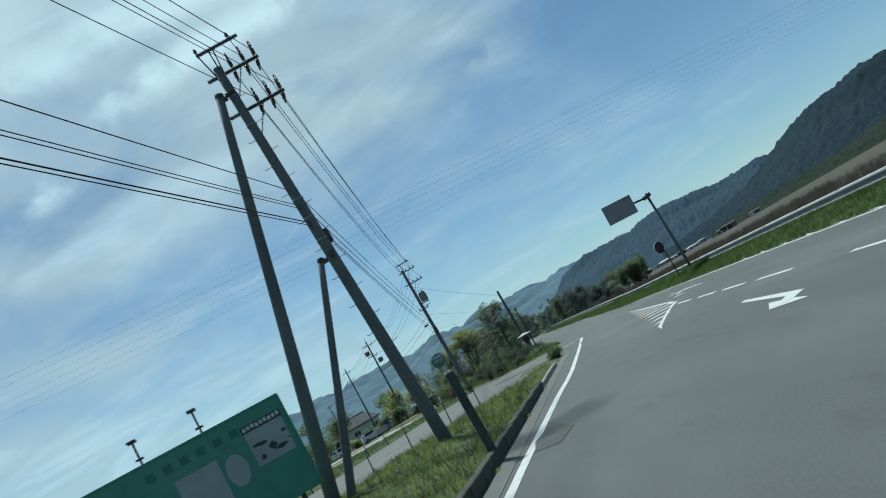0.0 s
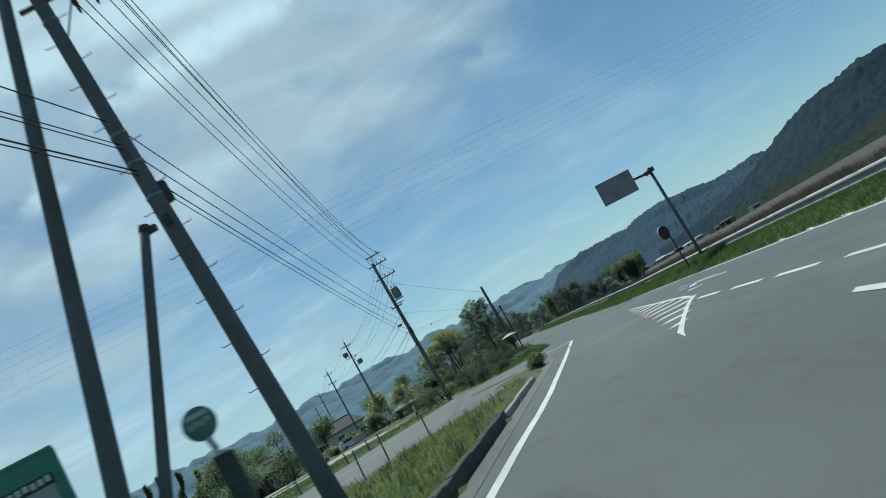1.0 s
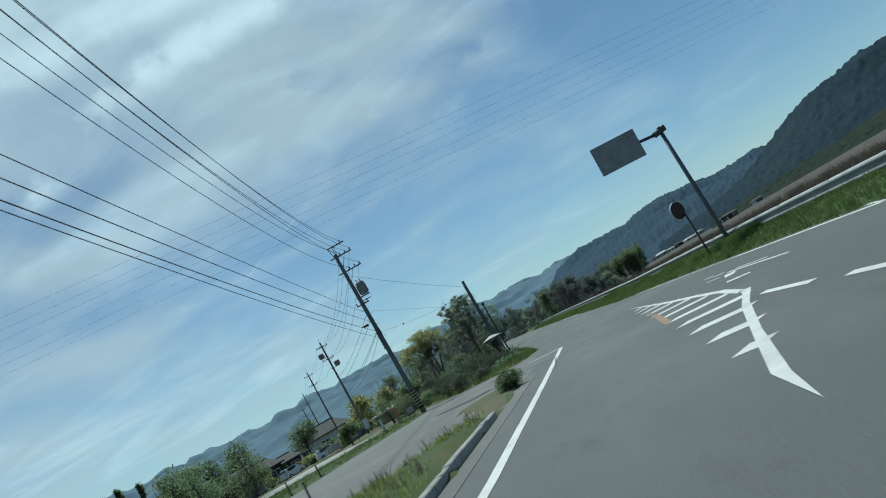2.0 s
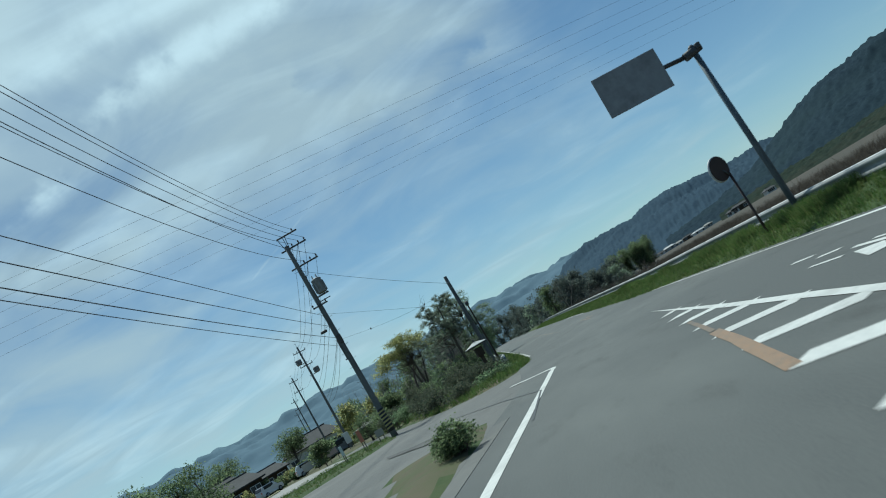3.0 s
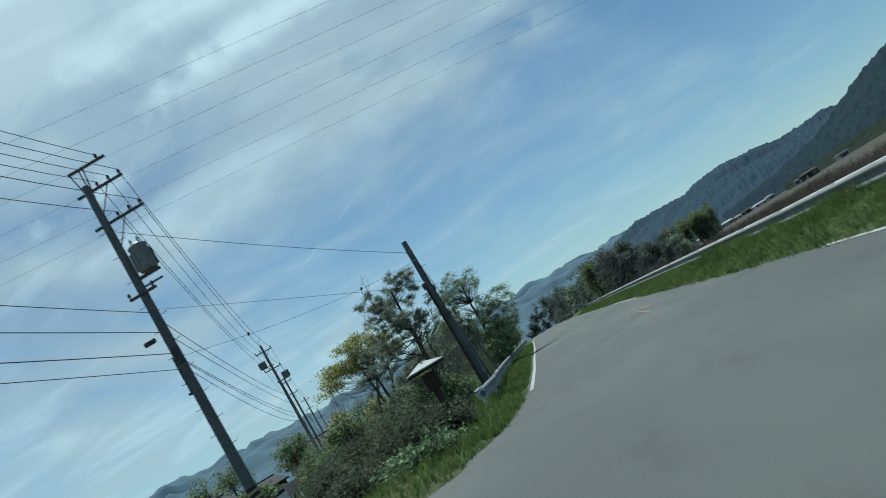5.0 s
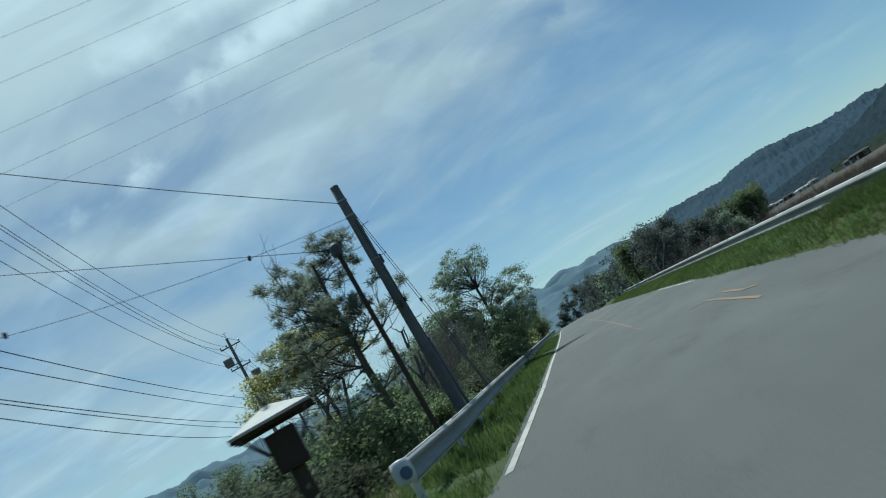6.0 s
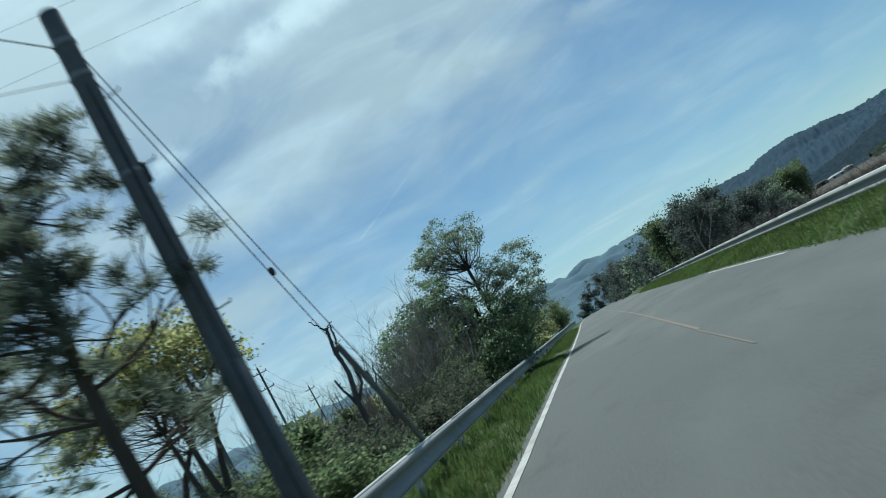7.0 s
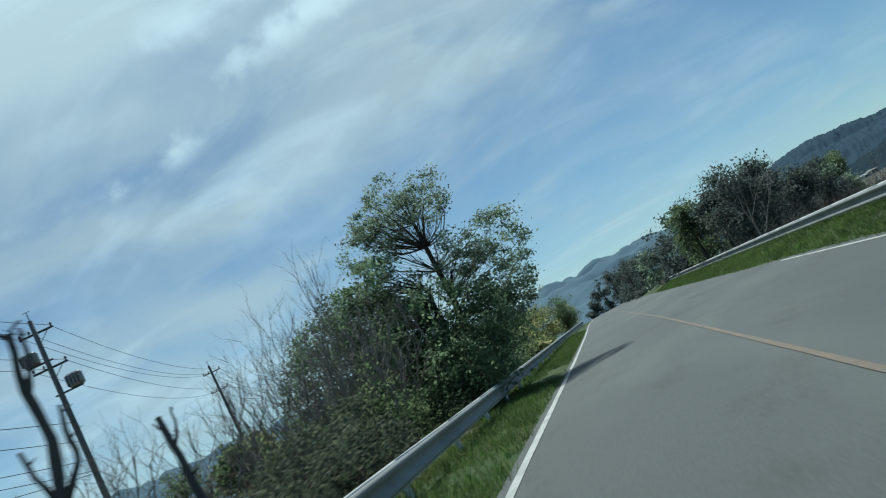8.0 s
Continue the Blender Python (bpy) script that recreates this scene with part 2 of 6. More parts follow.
def foliage(name, dark, light, old, thin=0.35, rough=0.68):
    """Leaves: each one its own tone, light shining through."""
    m = bpy.data.materials.new(name)
    m.use_nodes = True
    nd, ln = m.node_tree.nodes, m.node_tree.links
    b = nd["Principled BSDF"]
    out = nd["Material Output"]
    geo = nd.new("ShaderNodeNewGeometry")
    r = nd.new("ShaderNodeValToRGB")
    r.color_ramp.elements[0].color, r.color_ramp.elements[1].color = (*dark, 1), (*light, 1)
    e = r.color_ramp.elements.new(0.93)
    e.color = (*old, 1)
    r.color_ramp.elements[1].position = 0.8
    ln.new(geo.outputs["Random Per Island"], r.inputs[0])
    n = nd.new("ShaderNodeTexNoise")
    n.inputs["Scale"].default_value = 0.9
    ln.new(geo.outputs["Position"], n.inputs["Vector"])
    h = nd.new("ShaderNodeHueSaturation")
    mr = nd.new("ShaderNodeMapRange")
    mr.inputs[1].default_value, mr.inputs[2].default_value, mr.inputs[3].default_value, mr.inputs[4].default_value = 0.3, 0.7, 0.7, 1.3
    ln.new(n.outputs[0], mr.inputs[0])
    ln.new(mr.outputs[0], h.inputs["Value"])
    ln.new(r.outputs[0], h.inputs["Color"])
    ln.new(h.outputs[0], b.inputs["Base Color"])
    b.inputs["Roughness"].default_value = rough
    b.inputs["Specular IOR Level"].default_value = 0.16
    t = nd.new("ShaderNodeBsdfTranslucent")
    ln.new(h.outputs[0], t.inputs[0])
    mx = nd.new("ShaderNodeMixShader")
    mx.inputs[0].default_value = thin
    ln.new(b.outputs[0], mx.inputs[1])
    ln.new(t.outputs[0], mx.inputs[2])
    ln.new(mx.outputs[0], out.inputs[0])
    return m


ASPHALT = surface("asphalt", [(0.092, 0.099, 0.096), (0.131, 0.139, 0.132), (0.168, 0.176, 0.164)], 55.0, 0.30, 0.82, 0.5, 160.0, stains=0.48, stretch=(1, 0.28, 1))
OLD_ASPHALT = surface("old_asphalt", [(0.135, 0.137, 0.130), (0.18, 0.18, 0.17), (0.21, 0.208, 0.192)], 50.0, 0.2, 0.88, 0.5, 150.0, stains=0.45)
CONCRETE = surface("concrete", [(0.30, 0.30, 0.28), (0.40, 0.39, 0.36), (0.24, 0.235, 0.21)], 18.0, 0.7, 0.85, 0.3, 90.0, piece=0.1, stains=0.5)
MOSSY = surface("mossy_concrete", [(0.055, 0.056, 0.048), (0.10, 0.098, 0.084), (0.045, 0.055, 0.032)], 14.0, 1.1, 0.9, 0.4, 70.0, piece=0.15, stains=0.6)
PAINT = surface("road_paint", [(0.62, 0.63, 0.6), (0.76, 0.76, 0.72), (0.5, 0.5, 0.47)], 9.0, 0.9, 0.7, 0.3, 120.0, stains=0.4)
WORN_PAINT = surface("worn_road_paint", [(0.50, 0.50, 0.47), (0.62, 0.61, 0.57), (0.26, 0.26, 0.24)], 7.0, 1.4, 0.75, 0.3, 120.0, stains=0.6)
ORANGE = surface("orange_road_paint", [(0.36, 0.22, 0.13), (0.26, 0.195, 0.14), (0.18, 0.165, 0.14)], 14.0, 1.3, 0.75, 0.3, 120.0, stains=0.5)
FADED_ORANGE = surface("faded_orange_road_paint", [(0.25, 0.175, 0.118), (0.20, 0.165, 0.13), (0.15, 0.148, 0.135)], 14.0, 1.3, 0.75, 0.3, 120.0, stains=0.3)
EARTH = surface("earth", [(0.11, 0.09, 0.055), (0.075, 0.10, 0.035), (0.16, 0.125, 0.075)], 1.6, 0.05, 0.95, 0.6, 12.0)
FIELD = surface("dry_field", [(0.073, 0.063, 0.049), (0.099, 0.084, 0.065), (0.065, 0.063, 0.046)], 0.9, 0.03, 0.95, 0.6, 8.0)
TURF = surface("turf", [(0.036, 0.07, 0.015), (0.058, 0.092, 0.024), (0.10, 0.095, 0.04)], 2.2, 0.25, 0.95, 0.6, 30.0)
POLE = surface("pole_concrete", [(0.144, 0.152, 0.152), (0.195, 0.203, 0.199), (0.109, 0.113, 0.109)], 9.0, 0.6, 0.85, 0.25, 60.0, stains=0.35)
STEEL = surface("galvanised_steel", [(0.32, 0.34, 0.35), (0.42, 0.44, 0.45), (0.25, 0.26, 0.26)], 12.0, 1.5, 0.5, 0.1, 80.0, metal=0.75)
TANK_PAINT = surface("tank_grey_paint", [(0.24, 0.25, 0.255), (0.32, 0.33, 0.335), (0.17, 0.165, 0.16)], 6.0, 0.8, 0.5, 0.05, 40.0, stains=0.35)
DARK_STEEL = surface("weathered_steel", [(0.07, 0.075, 0.08), (0.11, 0.115, 0.12), (0.09, 0.07, 0.05)], 10.0, 1.2, 0.6, 0.15, 70.0, metal=0.3)
CABLE = surface("cable_rubber", [(0.018, 0.02, 0.022), (0.03, 0.032, 0.035)], 6.0, 0.5, 0.6, 0.0)
PORCELAIN = surface("porcelain", [(0.55, 0.56, 0.55), (0.66, 0.66, 0.64)], 8.0, 1.0, 0.25, 0.0, spec=0.5)
BROWN_PORCELAIN = surface("brown_porcelain", [(0.07, 0.05, 0.045), (0.11, 0.08, 0.07)], 8.0, 1.0, 0.25, 0.0, spec=0.5)
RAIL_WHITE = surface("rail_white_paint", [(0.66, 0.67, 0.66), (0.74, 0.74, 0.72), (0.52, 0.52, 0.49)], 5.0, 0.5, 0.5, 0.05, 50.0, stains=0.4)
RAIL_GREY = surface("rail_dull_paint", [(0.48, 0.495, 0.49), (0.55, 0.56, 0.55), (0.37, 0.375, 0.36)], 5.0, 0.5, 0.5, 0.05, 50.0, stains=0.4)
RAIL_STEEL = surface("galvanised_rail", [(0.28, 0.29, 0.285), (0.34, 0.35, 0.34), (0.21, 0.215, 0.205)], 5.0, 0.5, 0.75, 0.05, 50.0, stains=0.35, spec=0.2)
SIGN_BACK = surface("sign_back_aluminium", [(0.26, 0.26, 0.265), (0.33, 0.33, 0.335), (0.19, 0.185, 0.185)], 3.0, 1.3, 0.55, 0.05, 30.0, metal=0.2, stains=0.3)
HOLLOW_SHADE = surface("hollow_shade_blue", [(0.09, 0.12, 0.19), (0.14, 0.17, 0.23)], 9.0, 1.5, 0.6, 0.0)
SIGN_BLUE = surface("sign_blue", [(0.01, 0.05, 0.25), (0.02, 0.06, 0.3)], 3.0, 0.9, 0.5, 0.0)
BROWN_PAINT = surface("brown_paint", [(0.05, 0.035, 0.032), (0.07, 0.045, 0.04), (0.04, 0.03, 0.03)], 6.0, 1.5, 0.55, 0.05)
GREEN_BOARD = surface("faded_green_board", [(0.095, 0.29, 0.205), (0.12, 0.335, 0.24), (0.18, 0.36, 0.285)], 1.6, 0.5, 0.55, 0.05, 30.0, stains=0.3)
SIGN_GREEN = surface("faded_sign_green", [(0.10, 0.21, 0.16), (0.14, 0.26, 0.20), (0.19, 0.28, 0.24)], 6.0, 1.5, 0.5, 0.05)
BOARD_GREEN = surface("worn_letter_green", [(0.06, 0.20, 0.14), (0.08, 0.235, 0.165)], 3.0, 1.0, 0.5, 0.05)
POSTER = surface("poster_grey", [(0.42, 0.43, 0.42), (0.5, 0.51, 0.49), (0.36, 0.37, 0.36)], 2.0, 0.9, 0.6, 0.0)
POSTER_DARK = surface("poster_dark", [(0.04, 0.055, 0.055), (0.08, 0.09, 0.085)], 3.0, 1.0, 0.6, 0.0)
WHITE_PAINT = surface("white_paint", [(0.72, 0.72, 0.69), (0.8, 0.8, 0.77), (0.62, 0.62, 0.58)], 3.0, 0.5, 0.6, 0.05, 40.0, stains=0.2)
DARK_WOOD = surface("dark_wood", [(0.05, 0.035, 0.022), (0.085, 0.06, 0.04), (0.035, 0.028, 0.02)], 9.0, 1.2, 0.8, 0.3, 40.0, stretch=(1, 1, 0.15))
BARK = surface("bark", [(0.085, 0.070, 0.055), (0.14, 0.115, 0.09), (0.06, 0.05, 0.042)], 12.0, 1.5, 0.95, 0.7, 30.0, stretch=(1, 1, 0.3))
WEATHERED = surface("weathered_wood", [(0.11, 0.105, 0.10), (0.16, 0.155, 0.145), (0.08, 0.075, 0.07)], 12.0, 1.5, 0.95, 0.6, 30.0, stretch=(1, 1, 0.3))
PALE_BARK = surface("pale_bark", [(0.24, 0.22, 0.19), (0.34, 0.31, 0.27), (0.17, 0.15, 0.13)], 10.0, 1.5, 0.95, 0.6, 30.0, stretch=(1, 1, 0.3))
ROOF_TILE = surface("grey_roof_tile", [(0.055, 0.058, 0.06), (0.085, 0.088, 0.09), (0.045, 0.045, 0.048)], 5.0, 0.6, 0.85, 0.2, 20.0)
PLASTER = surface("plaster", [(0.45, 0.43, 0.38), (0.55, 0.53, 0.48), (0.36, 0.34, 0.3)], 2.0, 0.4, 0.85, 0.1, 40.0, stains=0.3)
PANE = surface("window_pane", [(0.03, 0.035, 0.04), (0.05, 0.055, 0.06)], 1.0, 0.4, 0.08, 0.0, spec=0.6)
FADED_PINK = surface("faded_pink_paint", [(0.52, 0.36, 0.32), (0.60, 0.45, 0.41), (0.44, 0.33, 0.30)], 3.0, 0.8, 0.6, 0.0)
RED_PAINT = surface("faded_red_paint", [(0.5, 0.16, 0.10), (0.58, 0.22, 0.15)], 3.0, 0.8, 0.6, 0.0)
YELLOW_PIPE = surface("cream_pipe", [(0.55, 0.5, 0.28), (0.62, 0.57, 0.36), (0.42, 0.36, 0.2)], 6.0, 1.0, 0.5, 0.05)
HATCH = surface("tape_yellow", [(0.42, 0.36, 0.14), (0.48, 0.41, 0.18)], 4.0, 1.0, 0.6, 0.0)
CAR_WHITE = surface("car_white", [(0.72, 0.72, 0.72), (0.78, 0.78, 0.78)], 1.0, 0.3, 0.25, 0.0, spec=0.6)
CAR_GREY = surface("car_grey", [(0.16, 0.17, 0.18), (0.2, 0.21, 0.22)], 1.0, 0.3, 0.25, 0.0, spec=0.6)
TYRE = surface("tyre", [(0.015, 0.015, 0.015), (0.025, 0.025, 0.025)], 4.0, 1.0, 0.85, 0.0)
# hill and mountain tints have distance haze painted in: bluer and paler farther off
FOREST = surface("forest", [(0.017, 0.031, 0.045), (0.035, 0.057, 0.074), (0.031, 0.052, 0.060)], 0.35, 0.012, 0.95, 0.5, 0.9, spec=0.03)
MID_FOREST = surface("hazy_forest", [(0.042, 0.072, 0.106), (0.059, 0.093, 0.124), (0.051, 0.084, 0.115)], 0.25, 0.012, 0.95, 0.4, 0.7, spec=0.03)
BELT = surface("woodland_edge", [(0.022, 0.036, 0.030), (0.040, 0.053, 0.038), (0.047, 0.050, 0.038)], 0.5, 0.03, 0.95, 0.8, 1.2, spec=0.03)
HAZED_FAR_FOREST = surface("hazed_far_forest", [(0.13, 0.20, 0.25), (0.145, 0.215, 0.265), (0.138, 0.208, 0.258)], 0.05, 0.006, 0.95, 0.2, 0.1, spec=0.03)

LEAF = foliage("evergreen_leaf", (0.109, 0.178, 0.092), (0.196, 0.282, 0.149), (0.241, 0.310, 0.184), 0.7)
LEAF_PALE = foliage("pale_spring_leaf", (0.16, 0.225, 0.145), (0.275, 0.35, 0.235), (0.32, 0.38, 0.28), 0.6)
LEAF_YELLOW = foliage("yellow_spring_leaf", (0.178, 0.234, 0.096), (0.317, 0.372, 0.156), (0.502, 0.474, 0.228), 0.7)
LEAF_DARK = foliage("dark_leaf", (0.094, 0.146, 0.074), (0.174, 0.246, 0.120), (0.222, 0.270, 0.144), 0.72)
BRAMBLE = foliage("bramble_leaf", (0.058, 0.086, 0.058), (0.101, 0.137, 0.088), (0.156, 0.163, 0.111), 0.5)
# greyed leaf colour that stands for the haze over distant trees
HAZE_TINTED_LEAF = foliage("haze_tinted_leaf", (0.080, 0.112, 0.100), (0.128, 0.170, 0.150), (0.160, 0.178, 0.150), 0.6)
NEEDLE = foliage("pine_needle", (0.13, 0.17, 0.145), (0.20, 0.25, 0.205), (0.22, 0.25, 0.18), 0.78)
GRASS = foliage("grass_blade", (0.058, 0.132, 0.030), (0.115, 0.215, 0.058), (0.175, 0.205, 0.080), 0.5)
YOUNG_GRASS = foliage("young_grass_blade", (0.13, 0.215, 0.045), (0.235, 0.33, 0.085), (0.32, 0.32, 0.13), 0.55)
REED = foliage("dry_reed", (0.074, 0.063, 0.050), (0.104, 0.086, 0.067), (0.132, 0.110, 0.086), 0.3)

# ---- plan: ways along the road, x as a function of y ----
LEFT = at([-40, 0, 10.7, 21, 25.5, 37.5, 51, 58, 66, 75, 86, 98, 118, 150, 200, 320], [-7.4, -2.15, -0.76, 0.74, 1.48, 3.0, 4.62, 4.75, 4.78, 4.65, 4.46, 4.14, 3.70, 2.82, 1.2, -1.0])
RIGHT = at([-40, 0, 20, 30, 46, 64, 100, 118, 150, 200, 320], [9.0, 9.7, 10.0, 10.15, 10.4, 10.6, 10.65, 10.55, 10.0, 9.0, 7.0])
RAIL_L = at([74, 79, 86, 98, 118, 150, 200, 320], [3.42, 3.42, 3.07, 2.60, 2.08, 1.15, -0.15, -2.4])
RAIL_R = at([-40, 0, 30, 64, 100, 118, 150, 200, 320], [12.0, 12.2, 12.35, 12.4, 12.4, 12.3, 11.8, 10.8, 8.8])
SHOULDER = at([-40, 58, 65, 94, 99, 112, 118, 320], [0.32, 0.32, 0.02, 0.02, 0.28, 0.28, 0.05, 0.05])
ISLAND = [(1.62, 35.6), (0.42, 25.9), (-1.1, 13.7), (-2.8, 0.0), (-7.9, -40.0), (-24, -40), (-14.5, 0.0), (-10.4, 15.0), (-7.6, 24.0), (-5.0, 29.0), (-2.8, 31.6), (-0.4, 33.0), (1.0, 36.0)]
SPIT = [(1.6, 35.2), (2.75, 44.4), (2.5, 46.2), (1.6, 46.6), (0.2, 46.0), (0.9, 42.0), (1.0, 36.0)]
TREE_VERGE = [(4.45, 71.0), (4.3, 66.5), (3.7, 63.4), (3.0, 62.5), (2.4, 62.8), (1.2, 64.6), (-0.4, 68.5), (-3.1, 78.0), (-6.0, 89.5), (-11.5, 103.5), (-20, 120)]
FAR_VERGE = [(-40, 5), (-22.5, 25.0), (-16.0, 41.0), (-11.2, 57.0), (-7.8, 65.0), (-4.6, 69.0), (-3.5, 72.0), (-4.9, 78.0), (-8.6, 89.0), (-15, 104), (-26, 122)]


def grade(y):
    """The road climbs slightly beyond the junction."""
    return 0.0085 * max(0.0, min(y, 260.0) - 72.0)


def inside(poly, x, y):
    hit = False
    for (x0, y0), (x1, y1) in zip(poly, poly[1:] + poly[:1]):
        if (y0 > y) != (y1 > y) and x < (x1 - x0) * (y - y0) / (y1 - y0) + x0:
            hit = not hit
    return hit


def away(poly, x, y, closed=True):
    best = 1e9
    pairs = list(zip(poly, poly[1:] + poly[:1])) if closed else list(zip(poly, poly[1:]))
    for (x0, y0), (x1, y1) in pairs:
        dx, dy = x1 - x0, y1 - y0
        t = max(0.0, min(1.0, ((x - x0) * dx + (y - y0) * dy) / (dx * dx + dy * dy)))
        best = min(best, math.hypot(x - x0 - t * dx, y - y0 - t * dy))
    return best


VERGE_POLY = TREE_VERGE + [(-20, 320), (-3.4, 320)] + [(LEFT(y) - 0.24, y) for y in (200, 150, 118, 98, 86, 75)]
FAR_POLY = FAR_VERGE + [(-60, 130), (-90, 60), (-60, 5)]


def height(x, y):
    """The ground beside the roads; under the roads it lies just below them."""
    near = max(0.0, min(1.0, (x + 9.0) / 8.0, (26.0 - x) / 12.0))
    return level(x, y) + grade(y) * near


def level(x, y):
    if y > 330 or y < -45 or abs(x) > 150:
        return -0.35
    if x > RIGHT(y) + SHOULDER(y) - 0.02:
        d = x - RIGHT(y) - SHOULDER(y) + 0.02
        up = 0.32 * min(1.0, d / 1.5)
        return up if d < 2.6 else lerp(up, -0.5, min(1.0, (d - 2.6) / 3.0))
    if inside(ISLAND, x, y):
        return 0.22 + 0.10 * min(1.0, away(ISLAND, x, y) / 3.0)
    if inside(SPIT, x, y):
        return 0.05 + 0.05 * min(1.0, away(SPIT, x, y))
    if inside(VERGE_POLY, x, y):
        d = away(VERGE_POLY, x, y)
        return 0.02 + 0.16 * min(1.0, d / 1.5) - 0.5 * max(0.0, min(1.0, (d - 4.0) / 6.0))
    if inside(FAR_POLY, x, y):
        return 0.10 * min(1.0, away(FAR_VERGE, x, y, False) / 1.0)
    return -0.06


def spaced(lo, hi, step, far, grow=1.35):
    out = list(np.arange(lo, hi + 1e-6, step))
    s = step
    while out[-1] < far:
        s *= grow
        out.append(out[-1] + s)
    s, low = step, []
    while (low[-1] if low else lo) > -far:
        s *= grow
        low.append((low[-1] if low else lo) - s)
    return low[::-1] + out


xs, ys = spaced(-24, 20, 0.4, 3600), spaced(-12, 180, 0.9, 3600)
ground = Shape()
gv = []
for gy in ys:
    for gx in xs:
        h = height(gx, gy)
        if h > 0 or h < -0.2:
            h += 0.03 * noise.noise(Vector((gx * 0.7, gy * 0.7, 0)))
        gv.append((gx, gy, h))
nx = len(xs)
ground.add(gv, [(j * nx + i, j * nx + i + 1, (j + 1) * nx + i + 1, (j + 1) * nx + i) for j in range(len(ys) - 1) for i in range(nx - 1)], True)
me = ground.mesh("ground", TURF)
me.materials.append(FIELD)
me.materials.append(EARTH)
for p in me.polygons:
    c = p.center
    if c.x > RAIL_R(c.y) + 0.6 or c.y > 330:
        p.material_index = 1
    elif inside(SPIT, c.x, c.y) or c.x < -17 + 7 * noise.noise(Vector((c.x * 0.11, c.y * 0.07, 4))) or inside(VERGE_POLY, c.x, c.y) and c.x < RAIL_L(max(c.y, 74)) - 0.5:
        p.material_index = 2
tagged(new("ground", me), "flat ground of turf, bare earth and dry field", "ground", kind="structure")

# ---- roads ----
road = Shape()
steps = list(np.arange(-40, 326, 2.0))
rv, across = [], 8
for y in steps:
    a, b = LEFT(y) - 1.0 + (0.79 if y > 72 else 0.60 if y > 68 else 0.0), RIGHT(y) + SHOULDER(y) + 0.06 * noise.noise(Vector((0, y * 0.6, 3)))
    if y > 68:
        a += 0.07 * noise.noise(Vector((2, y * 0.5, 7)))
    rv += [(lerp(a, b, k / across), y, grade(y)) for k in range(across + 1)]
n = across + 1
road.add(rv, [(j * n + k, j * n + k + 1, (j + 1) * n + k + 1, (j + 1) * n + k) for j in range(len(steps) - 1) for k in range(across)])
tagged(part("road", road, ASPHALT), "grey worn asphalt road with two lanes and a turning lane", "road", kind="structure")

side = Shape()
outline = [(4.7, 47.0), (4.9, 52.0), (5.0, 60.0), (4.9, 66.0), (4.4, 71.0)] + TREE_VERGE[1:10] + FAR_VERGE[9:1:-1] + [(-22.5, 25), (-34, 0), (-34, -40), (-23.5, -40), (-14.2, 0), (-10.1, 15), (-7.3, 24), (-4.8, 28.8), (-2.7, 31.4), (-0.3, 32.8), (1.1, 35.8), (2.4, 38.0)]
from mathutils.geometry import tessellate_polygon
tris = tessellate_polygon([[Vector((x, y, 0)) for x, y in outline]])
side.add([(x, y, -0.012) for x, y in outline], [tuple(t) for t in tris])
tagged(part("side_road", side, OLD_ASPHALT), "pale worn asphalt of the side road and its mouth", "road", kind="structure")

# pale yard where the cars stand
yard = Shape()
lot = [(-8.0, 80.5), (-11.3, 89.5), (-17.6, 104), (-25, 116), (-35, 118), (-36, 94), (-21, 82)]
yard.add([(x, y, 0.14) for x, y in lot] + [(x, y, 0.0) for x, y in lot], [tuple(t) for t in tessellate_polygon([[Vector((x, y, 0)) for x, y in lot]])] + [(i, (i + 1) % 7, 7 + (i + 1) % 7, 7 + i) for i in range(7)])
tagged(part("yard", yard, CONCRETE), "pale gravel yard beside the side road", "yard", kind="structure")

# gutter between the edge line and the kerb of the island
gutter = Shape()
path = [(x + 0.08, y, 0.004) for x, y in [(-7.8, -40), (-2.7, 0), (-1.0, 13.7), (0.52, 25.9), (1.7, 35.4), (2.75, 44.0)]]
gutter.strip([(0.0, 0.0), (0.0, 0.006), (0.36, 0.004), (0.36, -0.004)], path)
tagged(part("gutter", gutter, OLD_ASPHALT), "pale concrete gutter along the kerb of the grass island", "gutter", kind="structure")

# ---- painted marks ----
DARK_ASPHALT = surface("dark_asphalt", [(0.062, 0.063, 0.06), (0.095, 0.095, 0.09), (0.12, 0.12, 0.11)], 40.0, 0.9, 0.8, 0.4, 150.0)
Z = 0.006


def ribbon(name, pts, width, label, material=PAINT, group="road markings"):
    """A painted line along pts, with slightly uneven edges."""
    s = Shape()
    fine = []
    for (x0, y0), (x1, y1) in zip(pts, pts[1:]):
        k = max(1, int(math.hypot(x1 - x0, y1 - y0) / 0.8))
        fine += [(lerp(x0, x1, i / k), lerp(y0, y1, i / k)) for i in range(k)]
    fine.append(pts[-1])
    vs = []
    for i, (x, y) in enumerate(fine):
        a, b = fine[max(0, i - 1)], fine[min(len(fine) - 1, i + 1)]
        d = Vector((b[1] - a[1], a[0] - b[0], 0)).normalized()
        w0 = width / 2 * (1 + 0.12 * noise.noise(Vector((x * 2.1, y * 2.1, 0))))
        w1 = width / 2 * (1 + 0.12 * noise.noise(Vector((x * 2.1, y * 2.1, 9))))
        vs += [Vector((x, y, Z + grade(y))) - d * w0, Vector((x, y, Z + grade(y))) + d * w1]
    s.add(vs, [(2 * i, 2 * i + 1, 2 * i + 3, 2 * i + 2) for i in range(len(fine) - 1)])
    ob = tagged(part(name, s, material), label, "road marking", group, "structure")
    if material is not PAINT or name == "striped_island_edge":
        ob.location.z = 0.002
    return ob


